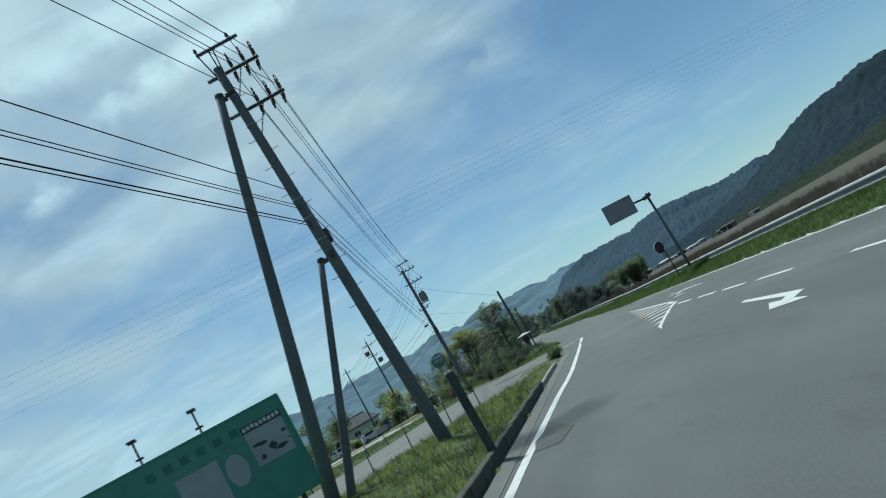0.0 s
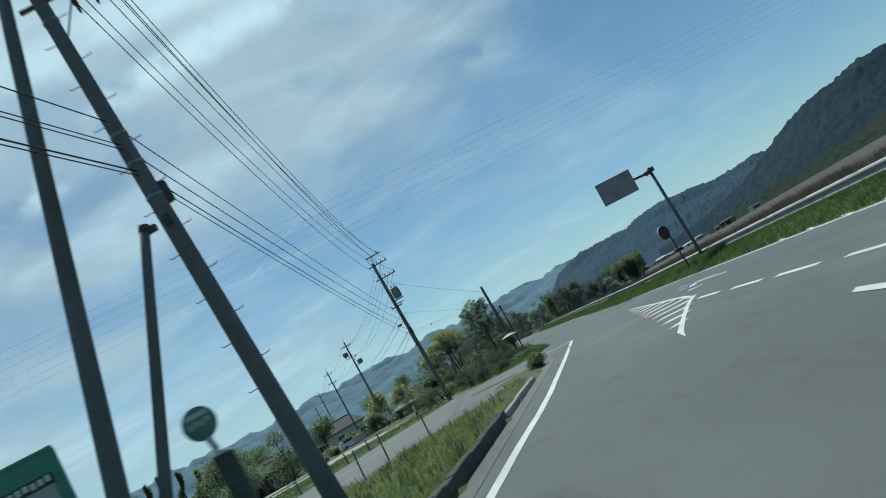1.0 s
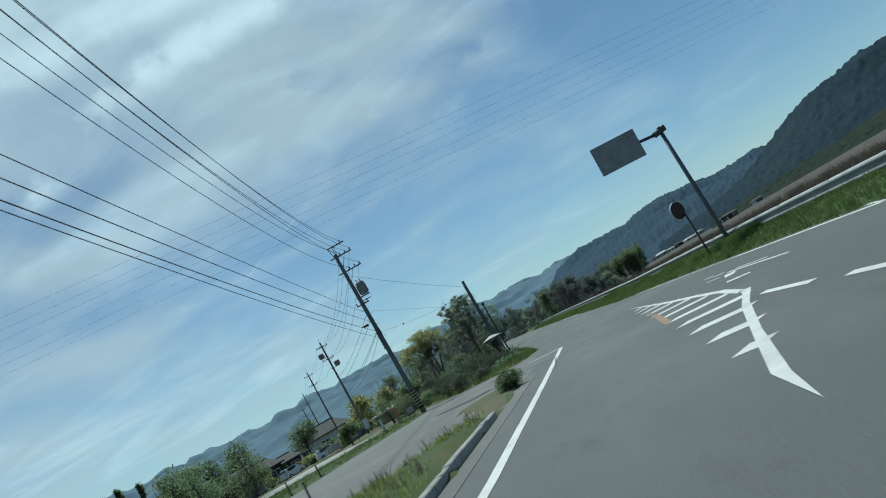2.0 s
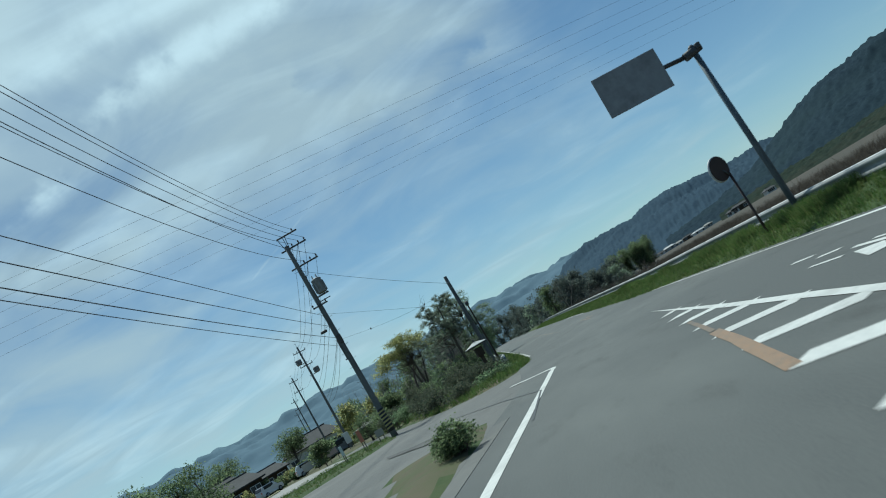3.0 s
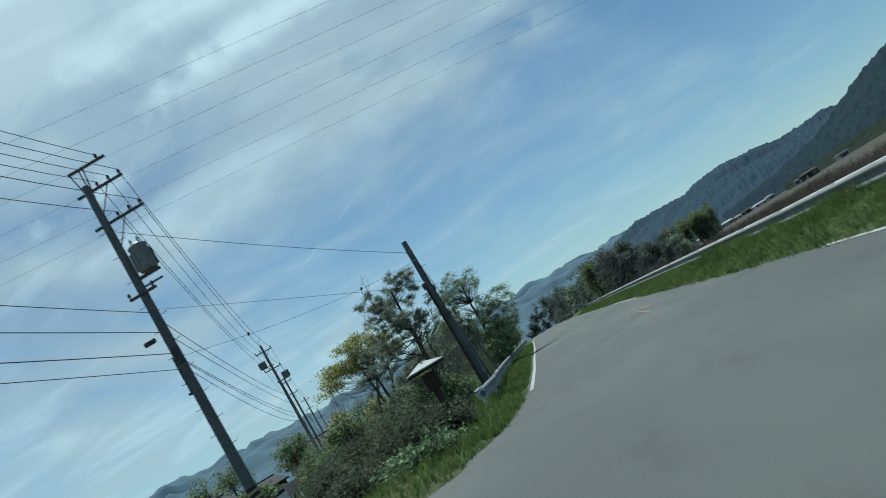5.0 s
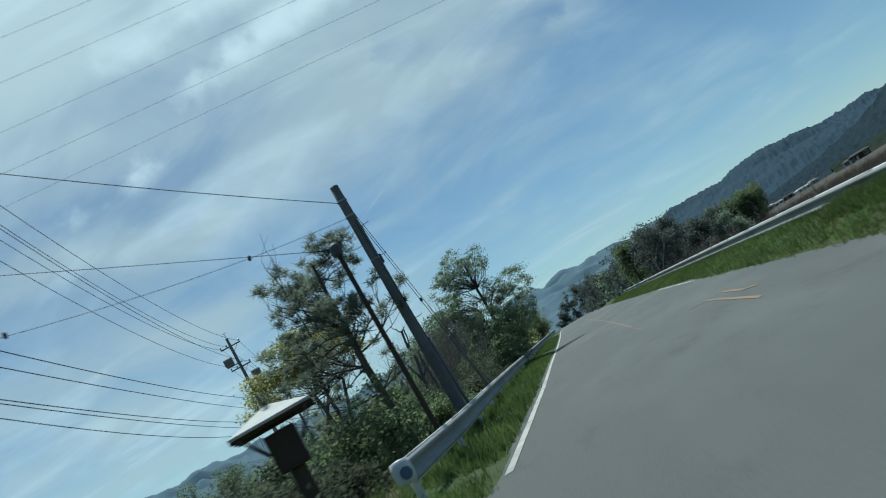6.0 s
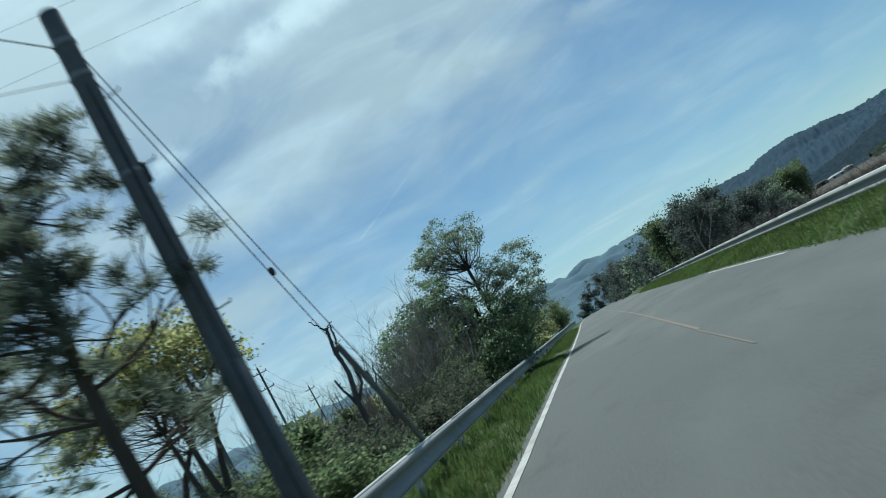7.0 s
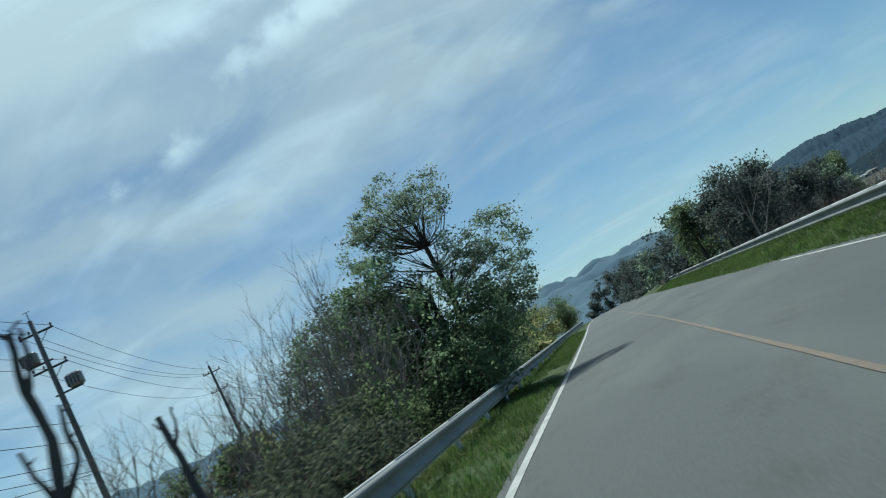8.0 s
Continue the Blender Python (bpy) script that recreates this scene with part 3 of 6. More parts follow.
def patch(name, pts, label, material=PAINT, group="road markings"):
    s = Shape()
    s.add([(x, y, Z + 0.002 + grade(y)) for x, y in pts], [tuple(t) for t in tessellate_polygon([[Vector((x, y, 0)) for x, y in pts]])])
    return tagged(part(name, s, material), label, "road marking", group, "structure")


ribbon("edge_line", [(LEFT(y), y) for y in np.arange(-36, 50.2, 3.0)] + [(4.55, 50.5), (4.64, 50.95), (4.66, 51.35), (4.58, 51.75), (4.40, 52.15), (4.08, 52.75), (3.3, 54.6)], 0.17, "white edge line that bends into the mouth of the side road")
ribbon("edge_line", [(LEFT(y), y) for y in np.arange(73.5, 320, 4.0)], 0.125, "worn white edge line beside the grass verge", WORN_PAINT)
ribbon("edge_line", [(RIGHT(y), y) for y in np.arange(-36, 45, 4.0)], 0.14, "white edge line beside the far grass verge")
ribbon("edge_line", [(RIGHT(y), y) for y in np.arange(44, 65, 2.6)], 0.11, "worn white edge line beside the far grass verge", WORN_PAINT)
ribbon("edge_line", [(RIGHT(y) - 0.02, y) for y in np.arange(97, 114, 2.6)], 0.10, "short stretch of worn white edge line that the grass leaves free", WORN_PAINT)
for y in np.arange(16.0, 36.0, 2.5):
    ribbon("tick_mark", [(RIGHT(y) + 0.02, y), (RIGHT(y) + 0.42, y + 1.7)], 0.11, "short slanting white tick on the edge line", group="slowing ticks")
for y0, y1 in ((13.2, 15.6), (18.7, 21.1), (22.2, 24.2), (25.1, 27.1), (28.2, 30.1)):
    ribbon("lane_dash", [(6.5 - 0.012 * (y0 - 13), y0), (6.48 - 0.012 * (y1 - 13), y1)], 0.15, "white dash between the lanes", group="lane dashes")
# the turn arrow: a bent stem and a broad head
patch("turn_arrow", [(4.78, 17.6), (4.93, 17.8), (4.84, 14.1), (4.5, 13.72), (4.43, 12.9), (4.12, 13.95), (4.46, 14.91), (4.48, 14.27), (4.65, 14.54)], "large white bent turn arrow painted on the lane")
patch("turn_arrow", [(7.42, 35.7), (7.72, 34.8), (7.79, 35.2), (7.54, 36.1)], "short white block of a worn arrow beyond the lane dashes")
patch("turn_arrow", [(8.22, 38.5), (7.92, 37.45), (8.12, 37.3), (8.37, 37.9)], "white head of a worn arrow near the far edge line")
for y0, y1, xa, xb, w in ((39.0, 34.5, 8.46, 8.47, 0.10), (38.7, 36.5, 8.62, 8.72, 0.07), (39.6, 38.75, 8.04, 8.18, 0.08), (41.4, 40.8, 8.47, 8.61, 0.11), (40.2, 39.7, 8.42, 8.58, 0.11)):
    ribbon("worn_stroke", [(xa, y0), (xb, y1)], w, "worn white stroke near the far edge line", group="worn strokes")
# the striped island: near bar, slim far border, slanting stripes
B, R, L = Vector((4.25, 23.9, 0)), Vector((6.55, 31.8, 0)), Vector((7.66, 50.8, 0))
patch("striped_island_edge", [(6.40, 31.5), (6.60, 32.3), (6.70, 31.9), (6.02, 30.0), (5.04, 26.7), (4.28, 23.9), (4.02, 22.7), (4.21, 24.2), (4.86, 26.5), (5.75, 29.6)], "broad white near edge of the striped traffic island")
ribbon("striped_island_edge", [(R.x + 0.02, R.y + 0.3), (6.86, 34.3), (7.0, 37.0), (7.13, 41.0)], 0.15, "slim white long edge of the striped traffic island")
patch("striped_island_edge", [(7.06, 41.05), (7.20, 41.0), (7.43, 45.4), (7.70, 50.9), (7.36, 45.7)], "long tapering tip of the striped traffic island")
for k in range(11):
    # slanting stripes: from the open side to the long edge, or to the near bar
    y0 = 26.1 + 2.03 * k
    a = Vector((5.69 + (0.122 if y0 > 34 else 0.1385) * (y0 - 34.2), y0, 0))
    way = Vector((0.65, -0.76, 0))
    ends = []
    for p, q in ((R, Vector((7.0, 37.0, 0))), (Vector((7.0, 37.0, 0)), L), (B, R)):
        e = q - p
        det = way.x * -e.y + e.x * way.y
        u = ((p.x - a.x) * -e.y + e.x * (p.y - a.y)) / det
        hit = a + way * u
        if u > 0.05 and p.y - 0.05 <= hit.y <= q.y + 0.05:
            ends.append(u)
    if ends:
        b = a + way * min(ends)
        ribbon("island_stripe", [(a.x, a.y), (b.x, b.y)], 0.40, "slanting white stripe of the traffic island", group="island stripes")
ribbon("worn_orange_line", [(5.60, 34.1), (5.88, 36.0), (6.05, 37.1), (6.26, 38.8)], 0.15, "short orange line beside the striped island", ORANGE)
ribbon("worn_orange_line", [(6.27, 38.9), (6.46, 40.3), (6.66, 41.9)], 0.08, "last faint trace of the short orange line", FADED_ORANGE)
# orange marks sprayed on the oncoming lane, then the orange centre line
for pts, text in (([(8.50, 83.1), (8.62, 82.8), (8.84, 82.65), (8.90, 81.2), (8.88, 79.8), (8.88, 78.3), (8.87, 76.9)], "bent orange stroke sprayed on the asphalt"), ([(9.43, 82.3), (9.22, 82.6), (9.24, 81.6), (9.22, 80.0), (9.29, 79.8), (9.36, 79.3)], "orange arrow with one barb sprayed on the asphalt")):
    ribbon("orange_arrow", pts, 0.085, text, ORANGE)
ribbon("centre_line", [((LEFT(y) + RIGHT(y)) / 2 - 0.10 * (1 - (y - 90) / 230), y) for y in np.arange(90, 320, 4.0)], 0.07, "faded orange centre line", FADED_ORANGE)
# cast shadow of the utility pole's crossarms, painted on the lane
patch("dark_patch", [(-0.3, 13.0), (0.1, 12.5), (0.42, 13.6), (0.30, 14.6), (0.12, 16.2), (-0.02, 15.0), (-0.25, 14.2)], "painted shadow of the utility pole's crossarms beside the edge line", DARK_ASPHALT)
# irregular patch of darker asphalt
patch("dark_patch", [(0.6, 50.5), (1.6, 50.2), (1.2, 51.4), (-0.2, 53.5), (-1.6, 56.5), (-1.2, 54.6), (0.0, 52.0)], "dark patch in the mouth of the side road", DARK_ASPHALT)
ribbon("centre_line", [(7.46, 85.0), (7.40, 88.0), (7.36, 90.1)], 0.03, "last worn trace of the orange centre line", FADED_ORANGE)
ribbon("tar_seam", [(3.6, 41.0), (4.0, 46.0), (3.0, 50.0), (1.2, 55.5)], 0.05, "dark tar seam across the mouth of the side road", surface("tar", [(0.03, 0.03, 0.03), (0.045, 0.045, 0.045)], 8.0, 1.0, 0.5, 0.0))

# ---- hills and mountains ----
def hill(name, label, start, end, near, far, ridge, grain, material, cols, seed, base=-1.0, lumps=0.30):
    """A wooded ridge: start, end: degrees right of +y seen from the middle of the road; ridge: heights along it."""
    s = Shape()
    rows = 64
    vs = []
    for j in range(rows + 1):
        v = j / rows
        for i in range(cols + 1):
            u = i / cols
            az = radians(lerp(start, end, u))
            top = float(np.interp(u, np.linspace(0, 1, len(ridge)), ridge))
            r = lerp(near, far, v)
            rise = math.sin(min(1.0, v / 0.82) * math.pi / 2) ** 1.15 if v < 0.82 else 1.0 - (v - 0.82) / 0.18 * 0.5
            p = Vector((math.sin(az) * r + 4, math.cos(az) * r + 40, 0))
            q = p * 0.011 + Vector((seed, 0, 0))
            spur = 1.0 + 0.22 * noise.noise(q) + 0.10 * noise.noise(q * 2.7)
            z = base + top * rise * (spur if v < 0.8 else 1.0 + (spur - 1) * 0.45)
            lump = noise.noise(p / grain + Vector((seed, 3, 0))) + 0.7 * noise.noise(p / grain * 2.3) + 0.5 * noise.noise(p / grain * 5.1)
            z += grain * lumps * lump * min(1.0, rise * 3)
            vs.append((p.x, p.y, z))
    w = cols + 1
    s.add(vs, [(j * w + i, j * w + i + 1, (j + 1) * w + i + 1, (j + 1) * w + i) for j in range(rows) for i in range(cols)], True)
    return tagged(part(name, s, material), label, "hill", "hills", "structure")


# no air between the ridges: their bluish colours stand for haze
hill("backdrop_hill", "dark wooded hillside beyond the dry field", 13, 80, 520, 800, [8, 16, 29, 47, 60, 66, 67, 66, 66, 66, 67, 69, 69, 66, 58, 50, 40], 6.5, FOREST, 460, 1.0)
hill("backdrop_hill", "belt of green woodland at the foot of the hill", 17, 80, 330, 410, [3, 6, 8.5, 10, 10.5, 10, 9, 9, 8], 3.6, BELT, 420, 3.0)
hill("backdrop_hill", "wooded hill behind the far houses, haze painted into its tint", 4, 30, 740, 1190, [16, 46, 56, 60, 63, 65, 61, 54, 50, 47, 44, 40, 36], 7.0, MID_FOREST, 340, 5.0)
hill("backdrop_mountain", "far mountain ridge, haze painted into its blue tint", -75, 24, 1500, 2500, [110, 124, 140, 158, 168, 162, 146, 132, 124, 120, 116, 96, 60], 12.0, HAZED_FAR_FOREST, 420, 9.0, lumps=0.14)
hill("backdrop_mountain", "far mountain ridge behind the camera, haze painted into its blue tint", 70, 300, 1500, 2500, [60, 90, 100, 80, 110, 90, 100, 70, 80], 30.0, HAZED_FAR_FOREST, 200, 12.0, lumps=0.14)

# ---- guard rails ----
W_BEAM = [(-0.035, 0.150), (-0.030, 0.163), (0.0, 0.165), (0.055, 0.148), (0.078, 0.115), (0.055, 0.07), (0.0, 0.035), (0.0, -0.035), (0.055, -0.07), (0.078, -0.115), (0.055, -0.148), (0.0, -0.163)]


def guard_rail(way, y0, y1, top, side, label, ground_z):
    """side: -1 the face looks to -x, +1 to +x."""
    r = thing("guard_rail", (way(y0), y0, ground_z), label, "guard rail", "guard rails")
    y, k = y0, 0
    while y < y1 - 0.1:
        e = min(y + 4.0, y1)
        s = Shape()
        pts = [(way(v) - way(y0), v - y0, top - 0.175 - ground_z + grade(v)) for v in np.linspace(y - 0.06, e + 0.06, 4)]
        prof = [(a * side + 0.004 * side * (k % 2), b) for a, b in W_BEAM]
        back = [(a - 0.006 * side, b) for a, b in reversed(prof)]
        s.strip(prof + back + prof[:1], pts, True)
        beam = part("rail_beam", s, RAIL_STEEL, r, "dull grey corrugated beam")
        # white beads added along both edges paint the sunlit lips of the beam
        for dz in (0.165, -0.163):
            part("sunlit_lip", Shape().tube([(x + (0.012 if dz < 0 else -0.012) * side, y_, z + dz) for x, y_, z in pts], 0.026 if dz > 0 else 0.018, 6), RAIL_WHITE, beam)
        q = Shape()
        px, py, g = way(y + 0.3) - way(y0) - 0.10 * side, y + 0.3 - y0, grade(y + 0.3)
        q.tube([(px, py, g - 0.3), (px, py, top - ground_z - 0.03 + g)], 0.057, 10)
        post = part("post", q, RAIL_WHITE, r)
        c = Shape().lathe([(0.057, 0), (0.05, 0.012), (0.02, 0.022)], 10, pose(px, py, top - ground_z - 0.03 + g))
        part("post_cap", c, RAIL_GREY, post)
        b = Shape().box((way(y + 0.3) - way(y0) - 0.04 * side, py, top - 0.175 - ground_z + g), (0.07, 0.06, 0.20))
        part("bracket", b, STEEL, post)
        y, k = y + 4.0, k + 1
    return r


rail_left = guard_rail(RAIL_L, 74.2, 230, 0.75, 1, "white corrugated steel guard rail on round posts in the grass", 0.15)
# rounded end terminal; a dull blue disc paints the shade in its hollow
s = Shape()
s.lathe([(0.02, -0.175), (0.13, -0.16), (0.15, -0.05), (0.15, 0.05), (0.13, 0.16), (0.02, 0.175)], 16, pose(-0.06, -0.08, 0.475))
end = part("end_terminal", s, RAIL_WHITE, rail_left, "rounded white end of the rail")
s = Shape()
s.lathe([(0.085, 0.0), (0.085, 0.008)], 20, pose(0.02, -0.24, 0.46, 90, 0, 8))
part("shade_disc", s, HOLLOW_SHADE, end, "round dull blue disc that paints the shade in the rail end's hollow")
guard_rail(RAIL_R, -20, 230, 0.72, -1, "white corrugated steel guard rail beside the dry field", 0.15)

# pipe rail along the side road
s_rail = thing("pipe_rail", (-16.2, 41.5, 0.08), "cream steel pipe rail on posts along the side road", "pipe rail")
pipe = [(-16.2, 41.5), (-13.6, 49.2), (-11.3, 57.2), (-8.1, 65.2)]
for (x0, y0), (x1, y1) in zip(pipe, pipe[1:]):
    part("pipe", Shape().tube([(x0 + 16.2, y0 - 41.5, 0.68), (x1 + 16.2, y1 - 41.5, 0.68)], 0.035, 8), YELLOW_PIPE, s_rail)
    for t in (0.02, 0.35, 0.68):
        px, py = lerp(x0, x1, t) + 16.2, lerp(y0, y1, t) - 41.5
        part("post", Shape().tube([(px, py, -0.1), (px, py, 0.68)], 0.04, 8), DARK_STEEL, s_rail)


# ---- utility poles ----
def shaft(height, r0, r1, bands=True):
    s = Shape()
    k = 10
    s.tube([(0, 0, lerp(-0.5, height, i / k)) for i in range(k + 1)], [lerp(r0, r1, i / k) for i in range(k + 1)], 16)
    s.lathe([(r1, height - 0.002), (r1 * 0.97, height + 0.03), (r1 * 0.6, height + 0.05)], 16)
    return s


def steps_on(pole, height, r, start=2.6):
    z, k = start, 0
    while z < height - 1.0:
        sx = 1 if k % 2 else -1
        s = Shape()
        s.tube([(sx * r * 0.8, 0.02, z), (sx * (r + 0.17), 0.02, z), (sx * (r + 0.185), 0.02, z + 0.035)], 0.010, 6)
        part("climbing_step", s, STEEL, pole)
        z, k = z + 0.45, k + 1


def crossarm(pole, x0, x1, y, z, braces=(), size=0.085):
    s = Shape().box(((x0 + x1) / 2, y, z), (x1 - x0, size, size), bevel=0.008)
    arm = part("crossarm", s, DARK_STEEL, pole)
    for bx, bz in braces:
        part("brace", Shape().tube([(bx, y, z - 0.03), (0.03 if bx > 0 else -0.03, y * 0.6, bz)], 0.018, 6), DARK_STEEL, arm)
    return arm


def pin_insulator(arm, x, y, z):
    s = Shape().lathe([(0.02, 0), (0.022, 0.05), (0.06, 0.06), (0.045, 0.09), (0.055, 0.10), (0.04, 0.14), (0.03, 0.17), (0.015, 0.18)], 10, pose(x, y, z))
    return part("insulator", s, BROWN_PORCELAIN, arm)


def strain_insulator(arm, p, q):
    """A string of small discs from p towards q."""
    p, q = Vector(p), Vector(q)
    d = (q - p).normalized()
    s = Shape()
    m = Matrix.Translation(p) @ d.to_track_quat("Z", "Y").to_matrix().to_4x4()
    prof = [(0.012, 0.0), (0.012, 0.08)]
    for k in range(4):
        z = 0.09 + k * 0.085
        prof += [(0.03, z), (0.058, z + 0.012), (0.05, z + 0.03), (0.028, z + 0.045), (0.028, z + 0.07)]
    prof += [(0.02, 0.45), (0.035, 0.48), (0.03, 0.6), (0.012, 0.66)]
    s.lathe(prof, 10, m)
    return part("insulator", s, BROWN_PORCELAIN, arm)


def band(pole, z, r, h=0.05):
    part("band", Shape().lathe([(r + 0.001, z), (r + 0.008, z), (r + 0.008, z + h), (r + 0.001, z + h)], 16), STEEL, pole)


def wire(name, a, b, sag, r, label, group="overhead wires", n=18):
    a, b = Vector(a), Vector(b)
    s = Shape()
    s.tube([a.lerp(b, i / n) - Vector((0, 0, 4 * sag * (i / n) * (1 - i / n))) for i in range(n + 1)], r, 6)
    ob = part(name, s, CABLE)
    return tagged(ob, label, "cable", group)


P0, P1, P2, P3, P4 = Vector((-10.5, -28, 0)), Vector((-2.42, 22.58, 0.25)), Vector((-4.0, 74.7, 0.1)), Vector((-16.1, 119.3, 0)), Vector((-26.5, 153.5, 0))

# the angle pole with its two struts
pole = thing("utility_pole", P1, "tall concrete utility pole with offset steel crossarms on the grass island", "utility pole", "utility poles")
pole.matrix_world = Matrix.Translation(P1) @ pose(0, 0, 0, 1.0, -2.8, 8)
TOP1 = 12.15
part("shaft", shaft(TOP1, 0.19, 0.125), POLE, pole)
steps_on(pole, TOP1, 0.15)
for z, r in ((11.2, 0.14), (10.2, 0.145), (7.7, 0.155), (7.1, 0.157), (6.4, 0.16)):
    band(pole, z, r)
arm = crossarm(pole, -0.32, 0.98, 0.0, 12.78)
for bx in (-0.28, 0.05, 0.18):
    part("upright", Shape().tube([(bx, 0.02, 12.75), (bx * 0.35 + 0.03, 0.05, 11.72)], 0.022, 6), DARK_STEEL, arm)
pin_insulator(arm, -0.28, 0, 12.83)
pin_insulator(arm, 0.72, 0, 12.83)
for z, right in ((12.0, 1.2), (10.75, 1.32)):
    arm = crossarm(pole, -0.42, right, 0.16, z, ((0.62, z - 1.0), (0.3, z + 0.0)))
    for x in (right - 0.08, right - 0.42, right - 0.8):
        for way in (1, -1):
            strain_insulator(arm, (x, 0.16 + 0.05 * way, z + (-0.02 if way > 0 else 0.05)), (x - 0.1, 0.16 + way * 2.0, z - 0.30 if way > 0 else z + 0.14))
        part("jumper", Shape().tube([(x, 0.16 + 0.66 * math.cos(a), z + 0.05 + 0.40 * math.sin(a)) for a in np.linspace(0.0, math.pi, 9)], 0.016, 6), CABLE, arm)
part("cable_box", Shape().box((0.16, 0.10, 6.45), (0.22, 0.18, 0.42), bevel=0.03), DARK_STEEL, pole)
part("clamp", Shape().box((0.0, -0.18, 5.9), (0.16, 0.20, 0.18), bevel=0.02), DARK_STEEL, pole)
part("clamp", Shape().box((-0.05, -0.12, 11.3), (0.30, 0.14, 0.12), bevel=0.02), DARK_STEEL, pole)


def strut(foot, head, r0, r1, label):
    t = thing("pole_strut", foot, label, "utility pole", "pole struts")
    d = Vector(head) - Vector(foot)
    part("shaft", Shape().tube([d * f for f in np.linspace(-0.04, 1, 9)], [lerp(r0, r1, f) for f in np.linspace(0, 1, 9)], 14), POLE, t)
    m = Matrix.Translation(d) @ d.to_track_quat("Z", "Y").to_matrix().to_4x4()
    part("cap", Shape().lathe([(r1 + 0.012, -0.10), (r1 + 0.012, 0.02), (r1 * 0.6, 0.05)], 12, m), DARK_STEEL, t)
    part("clamp", Shape().box(d * 0.985 + Vector((0.08, 0.03, 0)), (0.26, 0.14, 0.12), bevel=0.015), DARK_STEEL, t)
    return t


strut((-5.5, 21.15, 0.25), (-3.25, 22.0, 11.55), 0.20, 0.115, "long leaning concrete strut that props the utility pole")
strut((-4.99, 21.0, 0.25), (-2.93, 21.75, 6.05), 0.12, 0.085, "short leaning concrete strut beside the utility pole")

# the transformer pole
pole = thing("utility_pole", P2, "concrete utility pole with a transformer and a striped guard sleeve", "utility pole", "utility poles")
pole.matrix_world = Matrix.Translation(P2) @ pose(0, 0, 0, 0, -0.6, 6)
TOP2 = 12.3
part("shaft", shaft(TOP2, 0.19, 0.12), POLE, pole)
steps_on(pole, TOP2, 0.15)
arm = crossarm(pole, -0.30, 1.0, 0.0, 12.92)
for bx in (-0.26, 0.06, 0.2):
    part("upright", Shape().tube([(bx, 0.02, 12.9), (bx * 0.35 + 0.03, 0.05, 11.9)], 0.022, 6), DARK_STEEL, arm)
pin_insulator(arm, 0.75, 0, 12.96)
for z, right in ((12.15, 1.18), (10.95, 1.3)):
    arm = crossarm(pole, -0.42, right, 0.14, z, ((0.62, z - 0.95),))
    for x in (right - 0.07, right - 0.45, right - 0.85):
        pin_insulator(arm, x, 0.14, z + 0.045)
tank = part("transformer", Shape().lathe([(0.02, 0), (0.27, 0.0), (0.29, 0.04), (0.29, 0.78), (0.31, 0.80), (0.31, 0.84), (0.2, 0.92), (0.02, 0.94)], 18, pose(0.52, 0.0, 8.95)), TANK_PAINT, pole, "grey drum transformer")
for k in range(8):
    a = k * math.pi / 4 + 0.3
    part("cooling_fin", Shape().box((0.52 + 0.32 * math.cos(a), 0.32 * math.sin(a), 9.32), (0.07, 0.02, 0.62), None), TANK_PAINT, tank)
for dx in (-0.12, 0.12):
    part("bushing", Shape().lathe([(0.03, 0), (0.05, 0.05), (0.03, 0.1), (0.05, 0.14), (0.02, 0.24)], 10, pose(0.52 + dx, 0, 9.86)), PORCELAIN, tank)
part("platform", Shape().box((0.35, 0, 8.85), (0.95, 0.16, 0.08), bevel=0.01).box((0.42, 0.0, 8.55), (0.7, 0.05, 0.05)), DARK_STEEL, pole)
arm = crossarm(pole, -0.42, 0.5, -0.16, 8.35, ())
for x in (-0.38, 0.42):
    pin_insulator(arm, x, -0.16, 8.4)
part("splice_box", Shape().lathe([(0.03, -0.2), (0.085, -0.17), (0.085, 0.17), (0.03, 0.2)], 12, pose(-0.55, 0, 6.95, 0, 90, 0)), DARK_STEEL, pole)
part("cable_box", Shape().box((0.05, -0.12, 6.15), (0.26, 0.2, 0.55), bevel=0.03), DARK_STEEL, pole)
part("cable_ladder", Shape().tube([(-0.16, -0.05, 6.2), (-0.16, -0.05, 4.9)], 0.03, 6).box((-0.2, -0.05, 4.95), (0.12, 0.1, 0.06)), DARK_STEEL, pole)
sleeve = part("guard_sleeve", Shape().lathe([(0.20, 0.25), (0.206, 0.26), (0.200, 1.62), (0.19, 1.63)], 20), surface("sleeve_black", [(0.02, 0.02, 0.02), (0.035, 0.035, 0.035)], 5.0, 1.0, 0.6, 0.0), pole, "black and yellow striped guard sleeve")
for k in range(6):
    s = Shape()
    vs, m = [], 14
    for i in range(m + 1):
        a = 2 * math.pi * i / m
        z = 0.30 + k * 0.2 + 0.17 * i / m
        for dz in (0.0, 0.09):
            vs.append((0.209 * math.cos(a), 0.209 * math.sin(a), z + dz))
    s.add(vs, [(2 * i, 2 * i + 2, 2 * i + 3, 2 * i + 1) for i in range(m)])
    part("stripe", s, HATCH, sleeve)


